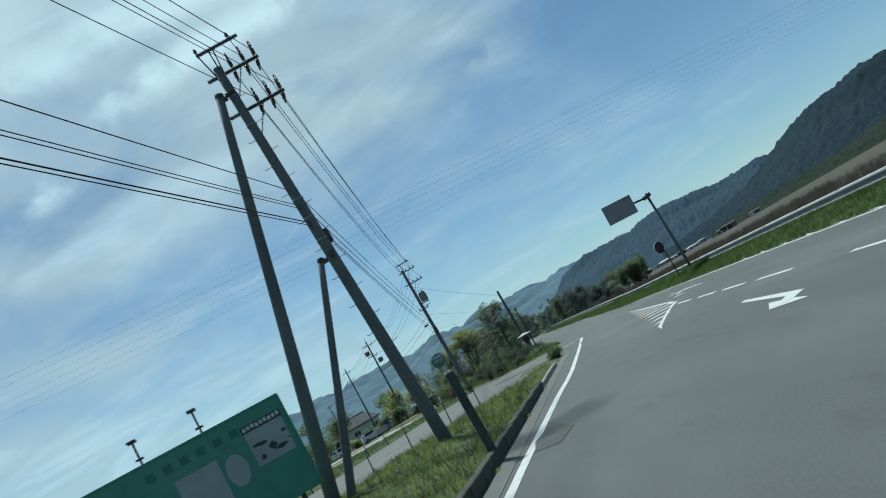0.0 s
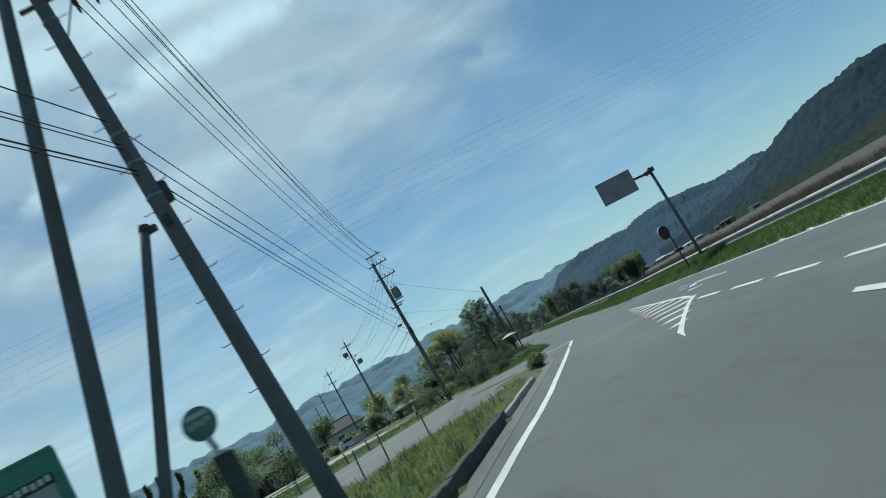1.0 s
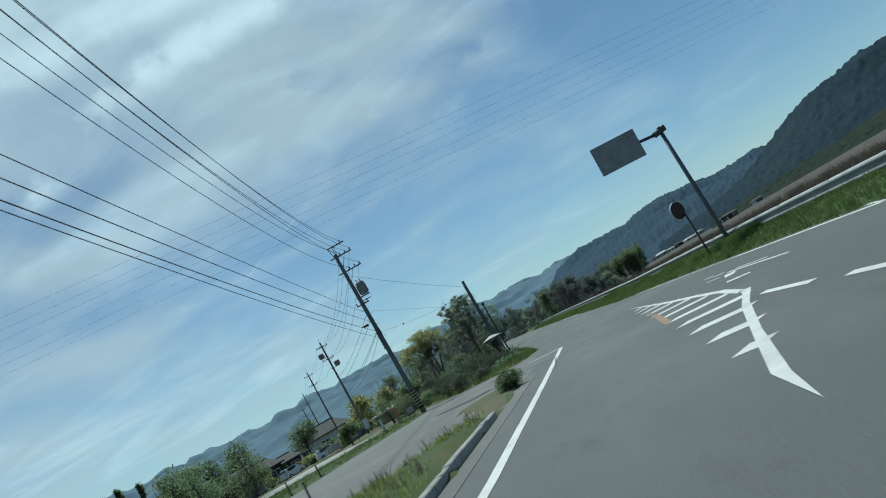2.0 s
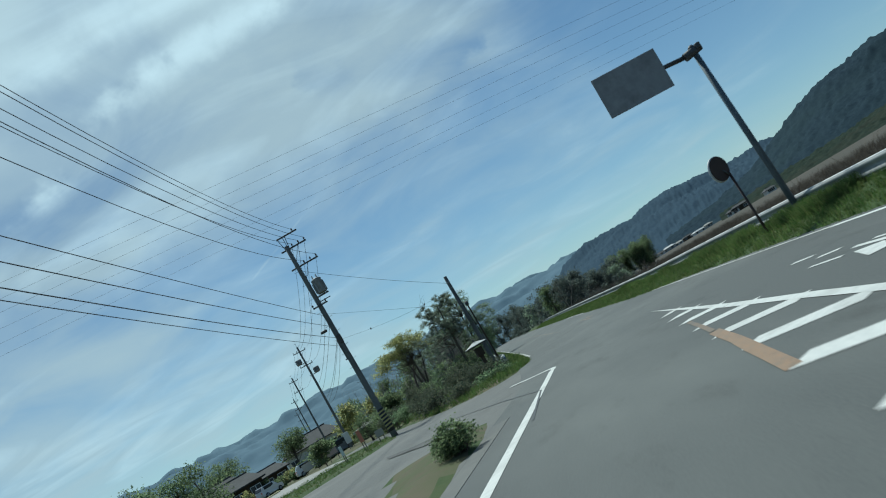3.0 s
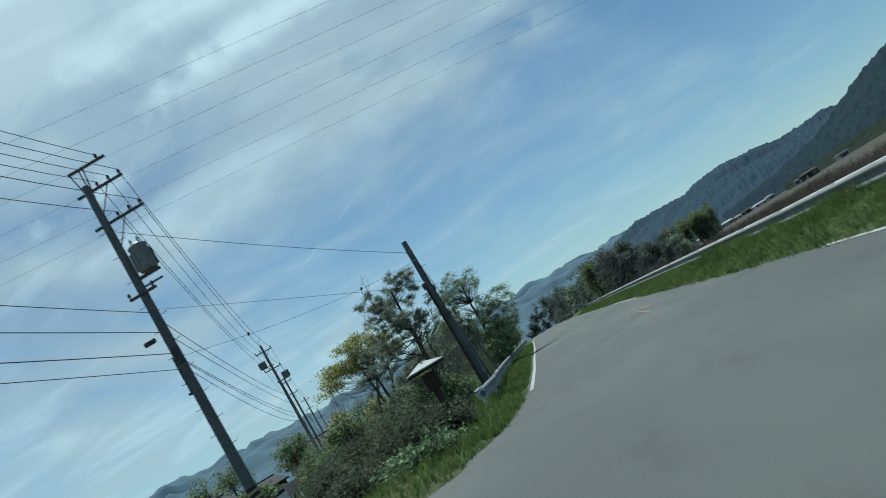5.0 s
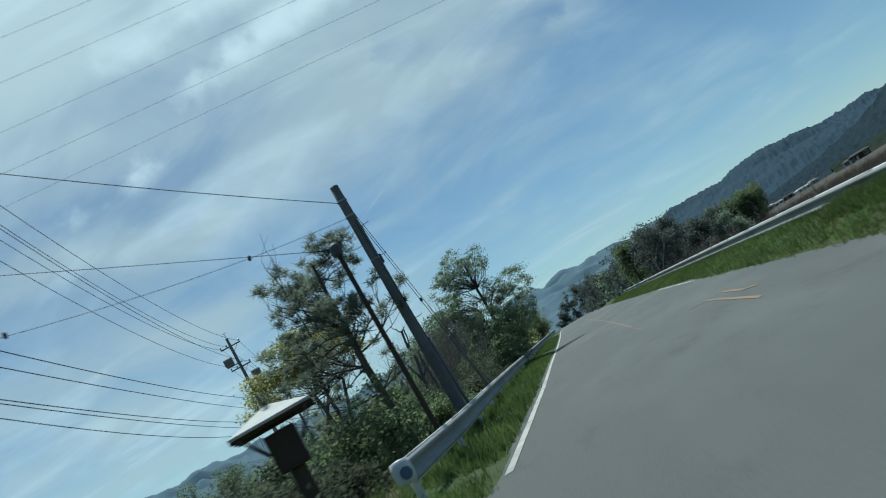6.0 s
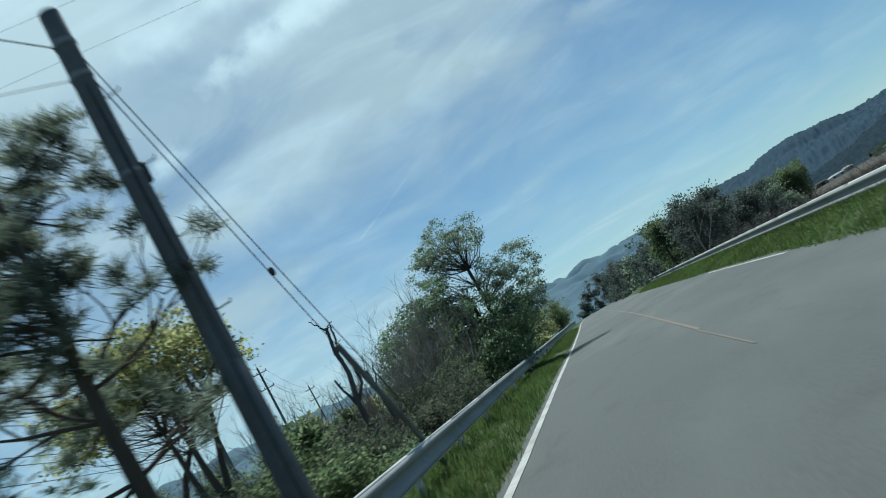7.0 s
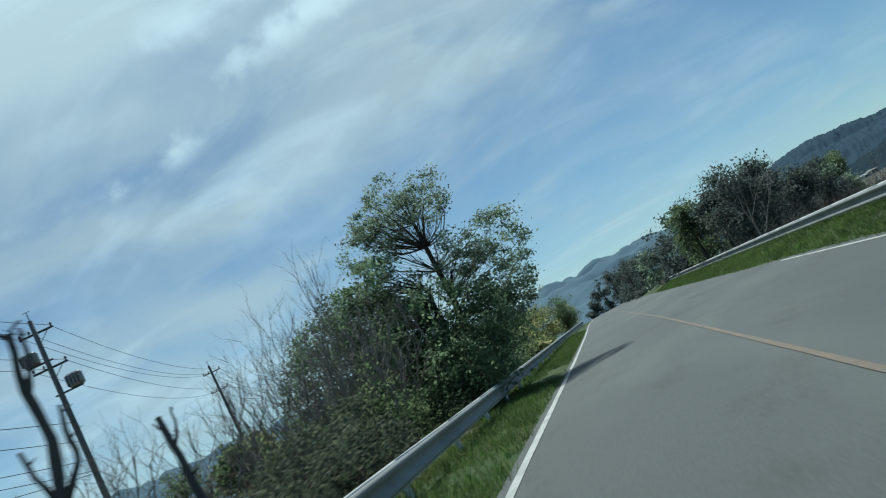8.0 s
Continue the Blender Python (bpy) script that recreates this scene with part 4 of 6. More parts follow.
def rural_pole(place, height, label, tanks, turn):
    p = thing("utility_pole", place, label, "utility pole", "utility poles", turn)
    part("shaft", shaft(height, 0.17, 0.10), POLE, p)
    part("lightning_rod", Shape().tube([(0, 0, height), (0, 0, height + 0.45)], 0.02, 6).tube([(-0.15, 0, height + 0.45), (0.15, 0, height + 0.45)], 0.015, 6), DARK_STEEL, p)
    for z, x0, x1 in ((height - 0.55, -0.75, 0.75), (height - 2.2, -0.75, 0.75)):
        arm = crossarm(p, x0, x1, 0.12, z, ((0.5, z - 0.5),))
        for x in (x0 + 0.06, x1 - 0.06, x0 + 0.5):
            pin_insulator(arm, x, 0.12, z + 0.045)
    if tanks:
        for x, z in ((-0.62, height - 1.55), (0.72, height - 3.1)):
            t = part("transformer", Shape().box((x, 0.05, z), (0.66, 0.46, 0.58), bevel=0.06), TANK_PAINT, p, "grey transformer with cooling fins")
            for k in range(5):
                part("cooling_fin", Shape().box((x - 0.28 + k * 0.14, -0.24, z - 0.04), (0.05, 0.10, 0.44)), TANK_PAINT, t)
            part("bracket", Shape().box((x / 2, 0.05, z - 0.34), (abs(x) + 0.5, 0.07, 0.07)), DARK_STEEL, t)
    return p


rural_pole(P3, 12.6, "concrete utility pole with two transformers behind the trees", True, 20)
rural_pole(P4, 13.2, "slim utility pole further along the lane", False, 20)
rural_pole((-38.5, 196, 0), 13.4, "slim utility pole far along the lane", False, 20)
rural_pole((-50, 238, 0), 13.2, "slim utility pole at the end of the lane", False, 20)
rural_pole(P0, 12.6, "concrete utility pole behind the start of the drive", False, 5)

# plain poles among the trees
pole = thing("telephone_pole", (2.68, 83.6, 0.0), "plain concrete pole with climbing steps and guy wires", "utility pole", "telephone poles")
part("shaft", shaft(7.15, 0.165, 0.115), POLE, pole)
steps_on(pole, 7.0, 0.14, 2.8)
for z in (6.72, 6.28, 5.0):
    band(pole, z, 0.125)
part("cable_closure", Shape().lathe([(0.03, -0.22), (0.07, -0.18), (0.07, 0.18), (0.03, 0.22)], 10, pose(0.13, 0.05, 4.98) @ Matrix.Scale(0.6, 4)), DARK_STEEL, pole)
pole = thing("telephone_pole", (3.12, 78.25, 0.0), "short dark weathered pole with a capped top beside the pine", "utility pole", "telephone poles")
part("shaft", shaft(4.55, 0.058, 0.044), DARK_WOOD, pole)
part("cap", Shape().lathe([(0.09, 4.42), (0.11, 4.48), (0.11, 4.62), (0.05, 4.68)], 12), DARK_STEEL, pole)
part("bracket", Shape().box((-0.12, 0, 4.3), (0.26, 0.02, 0.03)).box((-0.12, 0, 4.22), (0.26, 0.02, 0.03)), STEEL, pole)

# ---- overhead wires ----
turn1, turn2 = Matrix.Translation(P1) @ pose(0, 0, 0, 1.0, -2.8, 8), Matrix.Translation(P2) @ pose(0, 0, 0, 0, -0.6, 6)
POWER = "thin dark power line strung between utility poles"
for (x, z), (x2, z2) in (((0.72, 12.98), (0.75, 13.1)), ((1.12, 11.98), (1.11, 12.35)), ((0.78, 11.98), (0.73, 12.35)), ((0.40, 11.98), (0.33, 12.35)), ((1.24, 10.7), (1.23, 11.15)), ((0.52, 10.7), (0.45, 11.15))):
    wire("power_line", turn1 @ Vector((x, 0.6 if z < 12.5 else 0, z)), turn2 @ Vector((x2, 0.1, z2)), 1.6, 0.011, POWER)
    wire("power_line", turn1 @ Vector((x, -0.3 if z < 12.5 else 0, z)), P0 + Vector((x - 0.4, 0, z2 - 0.1)), 0.5, 0.011, POWER)
for z, z2, r, sag in ((7.75, 7.75, 0.011, 0.2), (7.2, 7.05, 0.012, 0.25), (6.75, 6.3, 0.013, 0.3), (6.55, 5.75, 0.010, 0.25)):
    wire("telephone_cable", turn1 @ Vector((0.1, 0, z)), turn2 @ Vector((-0.1, -0.1, z2)), sag, r, "black telephone cable strung between utility poles")
for z, z2, r in ((8.0, 8.9, 0.012), (7.5, 7.9, 0.010), (7.4, 7.8, 0.010), (6.95, 7.4, 0.015), (6.85, 7.3, 0.011)):
    wire("telephone_cable", turn1 @ Vector((0.0, 0, z)), P0 + Vector((0, 0, z2)), 0.15, r, "black telephone cable that leaves the utility pole")
for x2, z2, x3, z3 in ((1.11, 12.3, 0.69, 12.1), (0.33, 12.3, -0.69, 12.1), (1.23, 11.1, 0.69, 10.45), (0.45, 11.1, -0.25, 10.45), (0.73, 12.3, -0.25, 12.1)):
    wire("power_line", turn2 @ Vector((x2, 0.14, z2)), P3 + Vector((x3, 0.1, z3)), 1.3, 0.011, POWER)
for z2, z3, sag, r in ((7.66, 7.83, 0.41, 0.014), (7.13, 6.96, 0.26, 0.013), (6.28, 6.1, 0.41, 0.013), (6.2, 5.6, 0.37, 0.012), (5.95, 5.5, 0.77, 0.012)):
    wire("telephone_cable", turn2 @ Vector((-0.1, 0.1, z2)), P3 + Vector((0, 0, z3)), sag, r, "black telephone cable strung between utility poles")
for x, z in ((-0.69, 12.1), (-0.25, 12.1), (0.69, 12.1), (0.69, 10.45), (-0.69, 10.45)):
    wire("power_line", P3 + Vector((x, 0.1, z)), P4 + Vector((x, 0.1, z + 0.6)), 0.8, 0.011, POWER)
    wire("power_line", P4 + Vector((x, 0.1, z + 0.6)), (-38.5 + x, 196, z + 0.8), 0.9, 0.012, POWER)
wire("guy_wire", (2.6, 83.5, 6.72), turn2 @ Vector((0.1, 0, 10.6)), 0.12, 0.009, "thin span wire from the plain pole to the transformer pole", "guy wires")
wire("guy_wire", (2.6, 83.5, 6.28), turn2 @ Vector((0.1, 0, 6.1)), 0.25, 0.006, "thin span wire from the plain pole to the transformer pole", "guy wires")
wire("guy_wire", (3.05, 78.25, 4.58), turn2 @ Vector((0.1, 0, 7.75)), 0.02, 0.006, "thin span wire from the short pole to the transformer pole", "guy wires")
# guys of the plain pole, each with an egg insulator and a tube over its lower end
for (hx, hy, hz), foot, tube in (((2.72, 83.65, 6.45), (2.95, 88.3, 0.3), True), ((2.72, 83.65, 6.75), (2.97, 88.9, 0.3), False), ((2.72, 83.55, 6.45), (3.0, 83.1, 0.3), True), ((2.72, 83.55, 6.60), (3.02, 82.9, 0.3), False)):
    h, f = Vector((hx, hy, hz)), Vector(foot)
    wire("guy_wire", h, f, 0.03, 0.008, "thin steel guy wire that slopes down into the bushes", "guy wires")
    if tube:
        d = (f - h).normalized()
        m = Matrix.Translation(h.lerp(f, 0.62)) @ d.to_track_quat("Z", "Y").to_matrix().to_4x4()
        ln = (f - h).length * 0.36
        tagged(part("guy_guard", Shape().lathe([(0.02, 0.0), (0.045, 0.01), (0.045, ln), (0.02, ln + 0.01)], 12, m), POLE), "grey tube over the lower end of a guy wire", "cable guard", "guy guards")
for place, turn in (((0.71, 80.95, 6.05), 35), ((-2.47, 76.64, 6.05), 35), ((2.86, 83.37, 3.75), 10), ((2.82, 85.72, 3.81), 10)):
    tagged(part("guy_insulator", Shape().lathe([(0.010, -0.07), (0.035, -0.05), (0.042, 0.0), (0.035, 0.05), (0.010, 0.07)], 10, pose(*place, 40, 0, turn)), DARK_STEEL), "dark egg-shaped insulator on a guy wire", "insulator", "guy insulators")
# high-voltage lines across the valley, high overhead
for k in range(6):
    y = 92.5 + (0, 3.4, 6.6, 10.8, 15.0, 19.0)[k]
    wire("transmission_line", (-260, y - 0.345 * 260, 27.5), (260, y + 0.345 * 260, 27.5), 4.6, 0.0075, "high-voltage line across the valley", "transmission lines", 40)

# ---- signs and boards ----
# overhead direction sign, seen from behind
ds = thing("direction_sign", (12.1, 49.5, 0.1), "back of a rectangular metal road sign on a bent steel post", "road sign")
part("post", Shape().tube([(0, 0, -0.5), (0, 0, 3.0), (0, 0, 5.32)], [0.088, 0.084, 0.078], 16), surface("post_paint", [(0.10, 0.13, 0.15), (0.14, 0.17, 0.19), (0.09, 0.10, 0.11)], 5.0, 0.8, 0.5, 0.05, metal=0.2), ds)
part("post_cap", Shape().lathe([(0.10, 5.32), (0.10, 5.37), (0.05, 5.42)], 14), DARK_STEEL, ds)
part("knuckle", Shape().tube([(0.20, -0.03, 5.28), (-0.30, -0.03, 5.19)], 0.12, 12).box((0.13, -0.03, 5.3), (0.14, 0.3, 0.16), bevel=0.02), DARK_STEEL, ds)
part("arm", Shape().tube([(-0.25, -0.03, 5.2), (-2.55, -0.04, 5.42)], [0.065, 0.05], 12), DARK_STEEL, ds)
tip = pose(-1.86, -0.05, 5.31, 0, 2.6, 0)
board = part("board", Shape().box((0, 0, 0), (1.86, 0.03, 1.16), bevel=0.008), SIGN_BACK, ds, "plain dull aluminium back")
board.matrix_basis = pose(-1.86, -0.14, 5.31, 0, 2.6, 0)
for z in (-0.38, 0.0, 0.38):
    part("stiffener", Shape().box((0, 0.03, z), (1.78, 0.03, 0.045)), SIGN_BACK, board)
part("face", Shape().box((0, 0.0, 0), (1.82, 0.004, 1.12)), SIGN_BLUE, board).matrix_basis = pose(0, 0.06, 0)

# traffic mirror, seen from behind
tm = thing("traffic_mirror", (11.62, 51.0, 0.1), "round traffic mirror with a brown back on a slim post", "traffic mirror")
part("post", Shape().tube([(0.0, 0, -0.4), (0.0, 0, 2.1)], 0.038, 10), BROWN_PAINT, tm)
part("hood", Shape().lathe([(0.02, -0.02), (0.27, 0.0), (0.355, 0.05), (0.365, 0.10), (0.36, 0.16)], 26, pose(-0.26, 0.05, 2.3, 96, 0, 32)), BROWN_PAINT, tm, "brown back shell")
part("rim", Shape().lathe([(0.365, 0.06), (0.385, 0.07), (0.385, 0.12), (0.365, 0.13)], 26, pose(-0.26, 0.05, 2.3, 96, 0, 32)), RAIL_GREY, tm)
part("bracket", Shape().tube([(0, 0, 2.0), (-0.12, -0.03, 2.2), (-0.24, 0.0, 2.28)], 0.025, 8), DARK_STEEL, tm)

# green billboard on the island
bb = thing("billboard", (-5.36, 20.62, 0.25), "large faded green billboard with torn grey pictures on the grass island", "billboard", turn=18)
BW, B0, B1 = 6.2, 0.75, 3.16
panel = part("panel", Shape().box((-BW / 2, 0, (B0 + B1) / 2), (BW, 0.10, B1 - B0), bevel=0.01), GREEN_BOARD, bb)
part("frame", Shape().box((-BW / 2, 0, B1 + 0.02), (BW + 0.06, 0.14, 0.05)).box((0.02, 0, (B0 + B1) / 2), (0.05, 0.14, B1 - B0)), GREEN_BOARD, bb)
for x in (-0.5, -3.1, -5.7):
    part("post", Shape().box((x, 0.14, 1.4), (0.12, 0.12, 3.4), bevel=0.01), DARK_STEEL, bb)
F = -0.056
part("picture", Shape().box((-0.62, F, 2.24), (0.98, 0.012, 0.86)), POSTER, panel, "peeling grey picture")
part("picture", Shape().box((-2.45, F, 1.92), (1.05, 0.012, 1.1)), POSTER, panel, "blank grey square")
rim = [(math.cos(a) * 0.27 - 1.58, math.sin(a) * 0.40 + 2.0) for a in np.linspace(0, 2 * math.pi, 17)[:-1]]
oval = Shape()
oval.add([(x, F - 0.006, z) for x, z in rim] + [(x, F + 0.01, z) for x, z in rim], [tuple(range(16))] + [(i, 16 + i, 16 + (i + 1) % 16, (i + 1) % 16) for i in range(16)])
part("picture", oval, POSTER, panel, "blank grey oval")
rng = random.Random(4)
for cx, cz, w, h in ((-0.85, 2.30, 0.42, 0.10), (-0.60, 2.12, 0.22, 0.22), (-0.42, 2.02, 0.30, 0.13), (-0.22, 2.34, 0.14, 0.10), (-0.9, 1.98, 0.16, 0.12), (-0.18, 2.12, 0.10, 0.05)):
    k = 9
    ring = [(cx + math.cos(2 * math.pi * i / k) * w / 2 * rng.uniform(0.6, 1.2), cz + math.sin(2 * math.pi * i / k) * h / 2 * rng.uniform(0.6, 1.2)) for i in range(k)]
    s = Shape()
    s.add([(x, F - 0.010, z) for x, z in ring], [tuple(range(k))])
    part("torn_patch", s, POSTER_DARK, panel)
part("caption_plate", Shape().box((-0.62, F - 0.004, 2.76), (1.04, 0.012, 0.17)), POSTER_DARK, panel, "dark caption strip")
for k in range(9):
    part("letter_bar", Shape().box((-1.06 + k * 0.11, F - 0.014, 2.76 + 0.008 * (k % 3)), (0.075, 0.006, 0.095)), WHITE_PAINT, panel)
for k in range(6):
    part("letter_bar", Shape().box((-1.3 - k * 0.42, F - 0.004, 2.82), (0.22, 0.006, 0.2)), BOARD_GREEN, panel)
part("picture", Shape().box((-3.75, F, 1.9), (0.5, 0.012, 0.6)), POSTER, panel, "faded grey picture")
part("picture", Shape().box((-5.2, F, 2.35), (0.9, 0.012, 0.7)), surface("faded_brown", [(0.22, 0.17, 0.12), (0.16, 0.2, 0.14)], 2.0, 0.6, 0.6, 0.0), panel, "faded brown picture")
for x in (-1.93, -3.42):
    lamp = part("lamp_stand", Shape().box((x, -0.02, B1 + 0.30), (0.05, 0.05, 0.62)), DARK_STEEL, bb)
    part("lamp_head", Shape().box((x, -0.12, B1 + 0.62), (0.22, 0.30, 0.06), bevel=0.01), DARK_STEEL, lamp)
    part("bracket", Shape().box((x, -0.05, B1 + 0.18), (0.2, 0.05, 0.05)), DARK_STEEL, lamp)

# small round sign on a mossy post
rs = thing("round_sign", (-1.0, 14.4, 0.25), "small round faded green sign on a square mossy concrete post", "sign", turn=10)
part("post", Shape().box((0.05, 0, 0.70), (0.155, 0.10, 1.50), bevel=0.012), surface("mossy_post", [(0.062, 0.075, 0.066), (0.10, 0.115, 0.10), (0.045, 0.058, 0.042)], 12.0, 2.5, 0.85, 0.3, 60.0, stains=0.5), rs)
disc = part("disc", Shape().lathe([(0.02, -0.012), (0.125, -0.012), (0.13, 0.0), (0.125, 0.012), (0.02, 0.012)], 28, pose(0, 0, 1.72, 90, 0, 0)), SIGN_GREEN, rs, "faded green disc with a paler band")
part("neck", Shape().tube([(0.01, 0, 1.60), (0.02, 0, 1.53), (0.04, 0, 1.44)], [0.03, 0.024, 0.03], 8).lathe([(0.07, 0), (0.06, 0.02), (0.03, 0.05)], 10, pose(0.035, 0, 1.445)), RAIL_GREY, rs)
for k in range(4):
    part("letter_bar", Shape().box((-0.068 + k * 0.045, -0.0145, 1.715 + 0.012 * (k % 2)), (0.030, 0.004, 0.040)), POSTER, disc)
part("pale_band", Shape().box((0, -0.0135, 1.785), (0.17, 0.003, 0.035)), RAIL_GREY, disc)

# roofed notice box on a post by the verge
kb = thing("notice_box", (2.45, 73.35, 0.1), "small dark wooden box on a post under a pale hipped roof", "notice box", turn=18)
part("post", Shape().box((0, 0, 0.62), (0.20, 0.16, 1.3), bevel=0.01), DARK_WOOD, kb)
box = part("body", Shape().box((0, 0, 1.52), (0.40, 0.36, 0.50), bevel=0.012), DARK_WOOD, kb)
part("door", Shape().box((0.0, -0.187, 1.52), (0.33, 0.015, 0.42)), DARK_WOOD, box)
part("paper", Shape().box((0.204, 0.02, 1.54), (0.006, 0.22, 0.28)), POSTER, box, "grey sheet")
roof = Shape()
R0, R1, RZ, AP = 0.54, 0.52, 1.93, 2.12
roof.add([(-R0, -R1, RZ), (R0, -R1, RZ), (R0, R1, RZ), (-R0, R1, RZ), (-0.06, 0, AP), (0.06, 0, AP), (-R0, -R1, RZ - 0.03), (R0, -R1, RZ - 0.03), (R0, R1, RZ - 0.03), (-R0, R1, RZ - 0.03)],
         [(0, 1, 5, 4), (1, 2, 5), (2, 3, 4, 5), (3, 0, 4), (6, 7, 1, 0), (7, 8, 2, 1), (8, 9, 3, 2), (9, 6, 0, 3), (9, 8, 7, 6)])
top = part("roof", roof, surface("pale_sheet_roof", [(0.45, 0.46, 0.45), (0.54, 0.55, 0.53), (0.34, 0.35, 0.32)], 4.0, 1.5, 0.7, 0.05, metal=0.1, own=True), kb, "pale metal hipped roof")
for x, y in ((-0.46, -0.44), (0.46, -0.44), (0.46, 0.44), (-0.46, 0.44)):
    part("prop", Shape().tube([(x, y, RZ - 0.04), (x * 0.5, y * 0.45, 1.55)], 0.013, 6), DARK_STEEL, top)
for y in (-0.36, 0.0, 0.36):
    part("rafter", Shape().box((0, y, RZ - 0.05), (1.1, 0.035, 0.04)), DARK_WOOD, top)
fin = part("finial", Shape().tube([(0, 0, AP - 0.02), (0, 0, AP + 0.12)], 0.010, 6), DARK_STEEL, top, "dark ring-shaped finial")
for a in (0, 60, 120):
    m = pose(0, 0, AP + 0.09, 90, 0, a)
    part("ring", Shape().tube([m @ Vector((0.065 * math.cos(t), 0.065 * math.sin(t), 0)) for t in np.linspace(0, 2 * math.pi, 15)], 0.006, 5, False), DARK_STEEL, fin)

# low boards and posts on the verge of the side road, near the transformer pole
for x, y, w, h, m, label in ((-5.6, 74.0, 0.22, 1.25, RED_PAINT, "faded red and cream sign post"), (-6.6, 72.8, 0.16, 1.0, WHITE_PAINT, "slim white marker post"), (-5.0, 76.4, 0.5, 0.7, PLASTER, "low cream board on legs")):
    t = thing("sign_post", (x, y, 0.08), label, "sign", "verge signs", 12)
    part("board", Shape().box((0, 0, h * 0.72), (w, 0.05, h * 0.55), bevel=0.008), m, t)
    part("leg", Shape().box((-w * 0.3, 0.03, h * 0.25), (0.05, 0.04, h * 0.6)), DARK_STEEL, t)
    part("leg", Shape().box((w * 0.3, 0.03, h * 0.25), (0.05, 0.04, h * 0.6)), DARK_STEEL, t)
for x, y, w, h, m, label in ((-16.2, 110.5, 1.1, 1.5, FADED_PINK, "faded pink notice board on two legs by the lane"), (-14.6, 112.5, 0.6, 1.9, WHITE_PAINT, "tall white notice board by the lane"), (-18.4, 109.5, 1.6, 1.2, PLASTER, "broad cream board by the lane"), (-13.2, 113.2, 0.35, 1.6, RED_PAINT, "slim faded red sign by the lane")):
    t = thing("sign_post", (x, y, 0.0), label, "sign", "lane signs", 14)
    part("board", Shape().box((0, 0, h * 0.70), (w, 0.05, h * 0.6), bevel=0.008), m, t)
    for sx in (-0.4, 0.4):
        part("leg", Shape().box((w * sx, 0.04, h * 0.45), (0.06, 0.05, h * 0.95)), DARK_STEEL, t)
# thin marker stakes on the island's far edge
for x, y, h in ((-2.9, 31.4, 1.05), (-3.6, 30.9, 1.0), (-4.4, 29.9, 0.95), (-5.6, 28.0, 1.0), (-1.7, 32.2, 0.9)):
    tagged(part("marker_stake", Shape().tube([(x, y, 0.0), (x + 0.05, y, h)], 0.022, 8).lathe([(0.022, 0), (0.02, 0.02), (0.008, 0.03)], 8, pose(x + 0.05, y, h)), DARK_STEEL), "thin dark stake at the edge of the side road", "stake", "marker stakes")


# ---- houses ----
def house(place, size, turn, roof_h, wall, roof_m, label, windows=3):
    w, d, h = size
    t = thing("house", place, label, "house", "houses", turn)
    body = part("wall", Shape().box((0, 0, h / 2), (w, d, h)), wall, t)
    e = 0.6
    s = Shape()
    s.add([(-w / 2 - e, -d / 2 - e, h), (w / 2 + e, -d / 2 - e, h), (w / 2 + e, d / 2 + e, h), (-w / 2 - e, d / 2 + e, h), (-w * 0.32, 0, h + roof_h), (w * 0.32, 0, h + roof_h),
           (-w / 2 - e, -d / 2 - e, h - 0.18), (w / 2 + e, -d / 2 - e, h - 0.18), (w / 2 + e, d / 2 + e, h - 0.18), (-w / 2 - e, d / 2 + e, h - 0.18)],
          [(0, 1, 5, 4), (1, 2, 5), (2, 3, 4, 5), (3, 0, 4), (6, 7, 1, 0), (7, 8, 2, 1), (8, 9, 3, 2), (9, 6, 0, 3), (9, 8, 7, 6)])
    r = part("roof", s, roof_m, t)
    part("ridge", Shape().box((0, 0, h + roof_h), (w * 0.68, 0.3, 0.22), bevel=0.04), roof_m, r)
    for k in range(windows):
        x = lerp(-w / 2 + 1.2, w / 2 - 1.2, k / max(1, windows - 1))
        for y, sgn in ((-d / 2, -1), (d / 2, 1)):
            f = part("window", Shape().box((x, y + 0.02 * sgn, h * 0.56), (1.5, 0.06, 1.2)), WHITE_PAINT, t, "pale window frame")
            part("pane", Shape().box((x - 0.36, y + 0.04 * sgn, h * 0.56), (0.62, 0.05, 1.02)), PANE, f)
            part("pane", Shape().box((x + 0.36, y + 0.04 * sgn, h * 0.56), (0.62, 0.05, 1.02)), PANE, f)
    return t


GREY_ROOF_LABEL = "house with pale walls and a dark tiled roof"
house((-11.6, 115, -0.1), (4.2, 3.0, 1.5), 14, 0.35, DARK_WOOD, CONCRETE, "low dark shed with a pale sheet roof", 0)
house((-41, 166, 0), (7, 5.5, 2.6), 20, 1.3, DARK_WOOD, ROOF_TILE, "dark wooden house with a tiled roof", 3)
house((-37.5, 141, 0), (7, 6, 2.8), 24, 1.5, DARK_WOOD, ROOF_TILE, GREY_ROOF_LABEL, 3)
house((-44, 150, 0), (10, 7, 3.2), 24, 2.0, DARK_WOOD, ROOF_TILE, "dark wooden house with a tiled roof", 3)
house((-36, 182, 0), (11, 8, 3.6), 18, 2.2, WHITE_PAINT, ROOF_TILE, "white house with a dark tiled roof", 3)
house((-60, 176, 0), (11, 8, 5.2), 30, 2.0, PLASTER, ROOF_TILE, "two-storey house with a dark tiled roof", 3)
house((-58, 132, 0), (9, 7, 3.0), 28, 1.8, DARK_WOOD, ROOF_TILE, "dark wooden house with a tiled roof", 3)
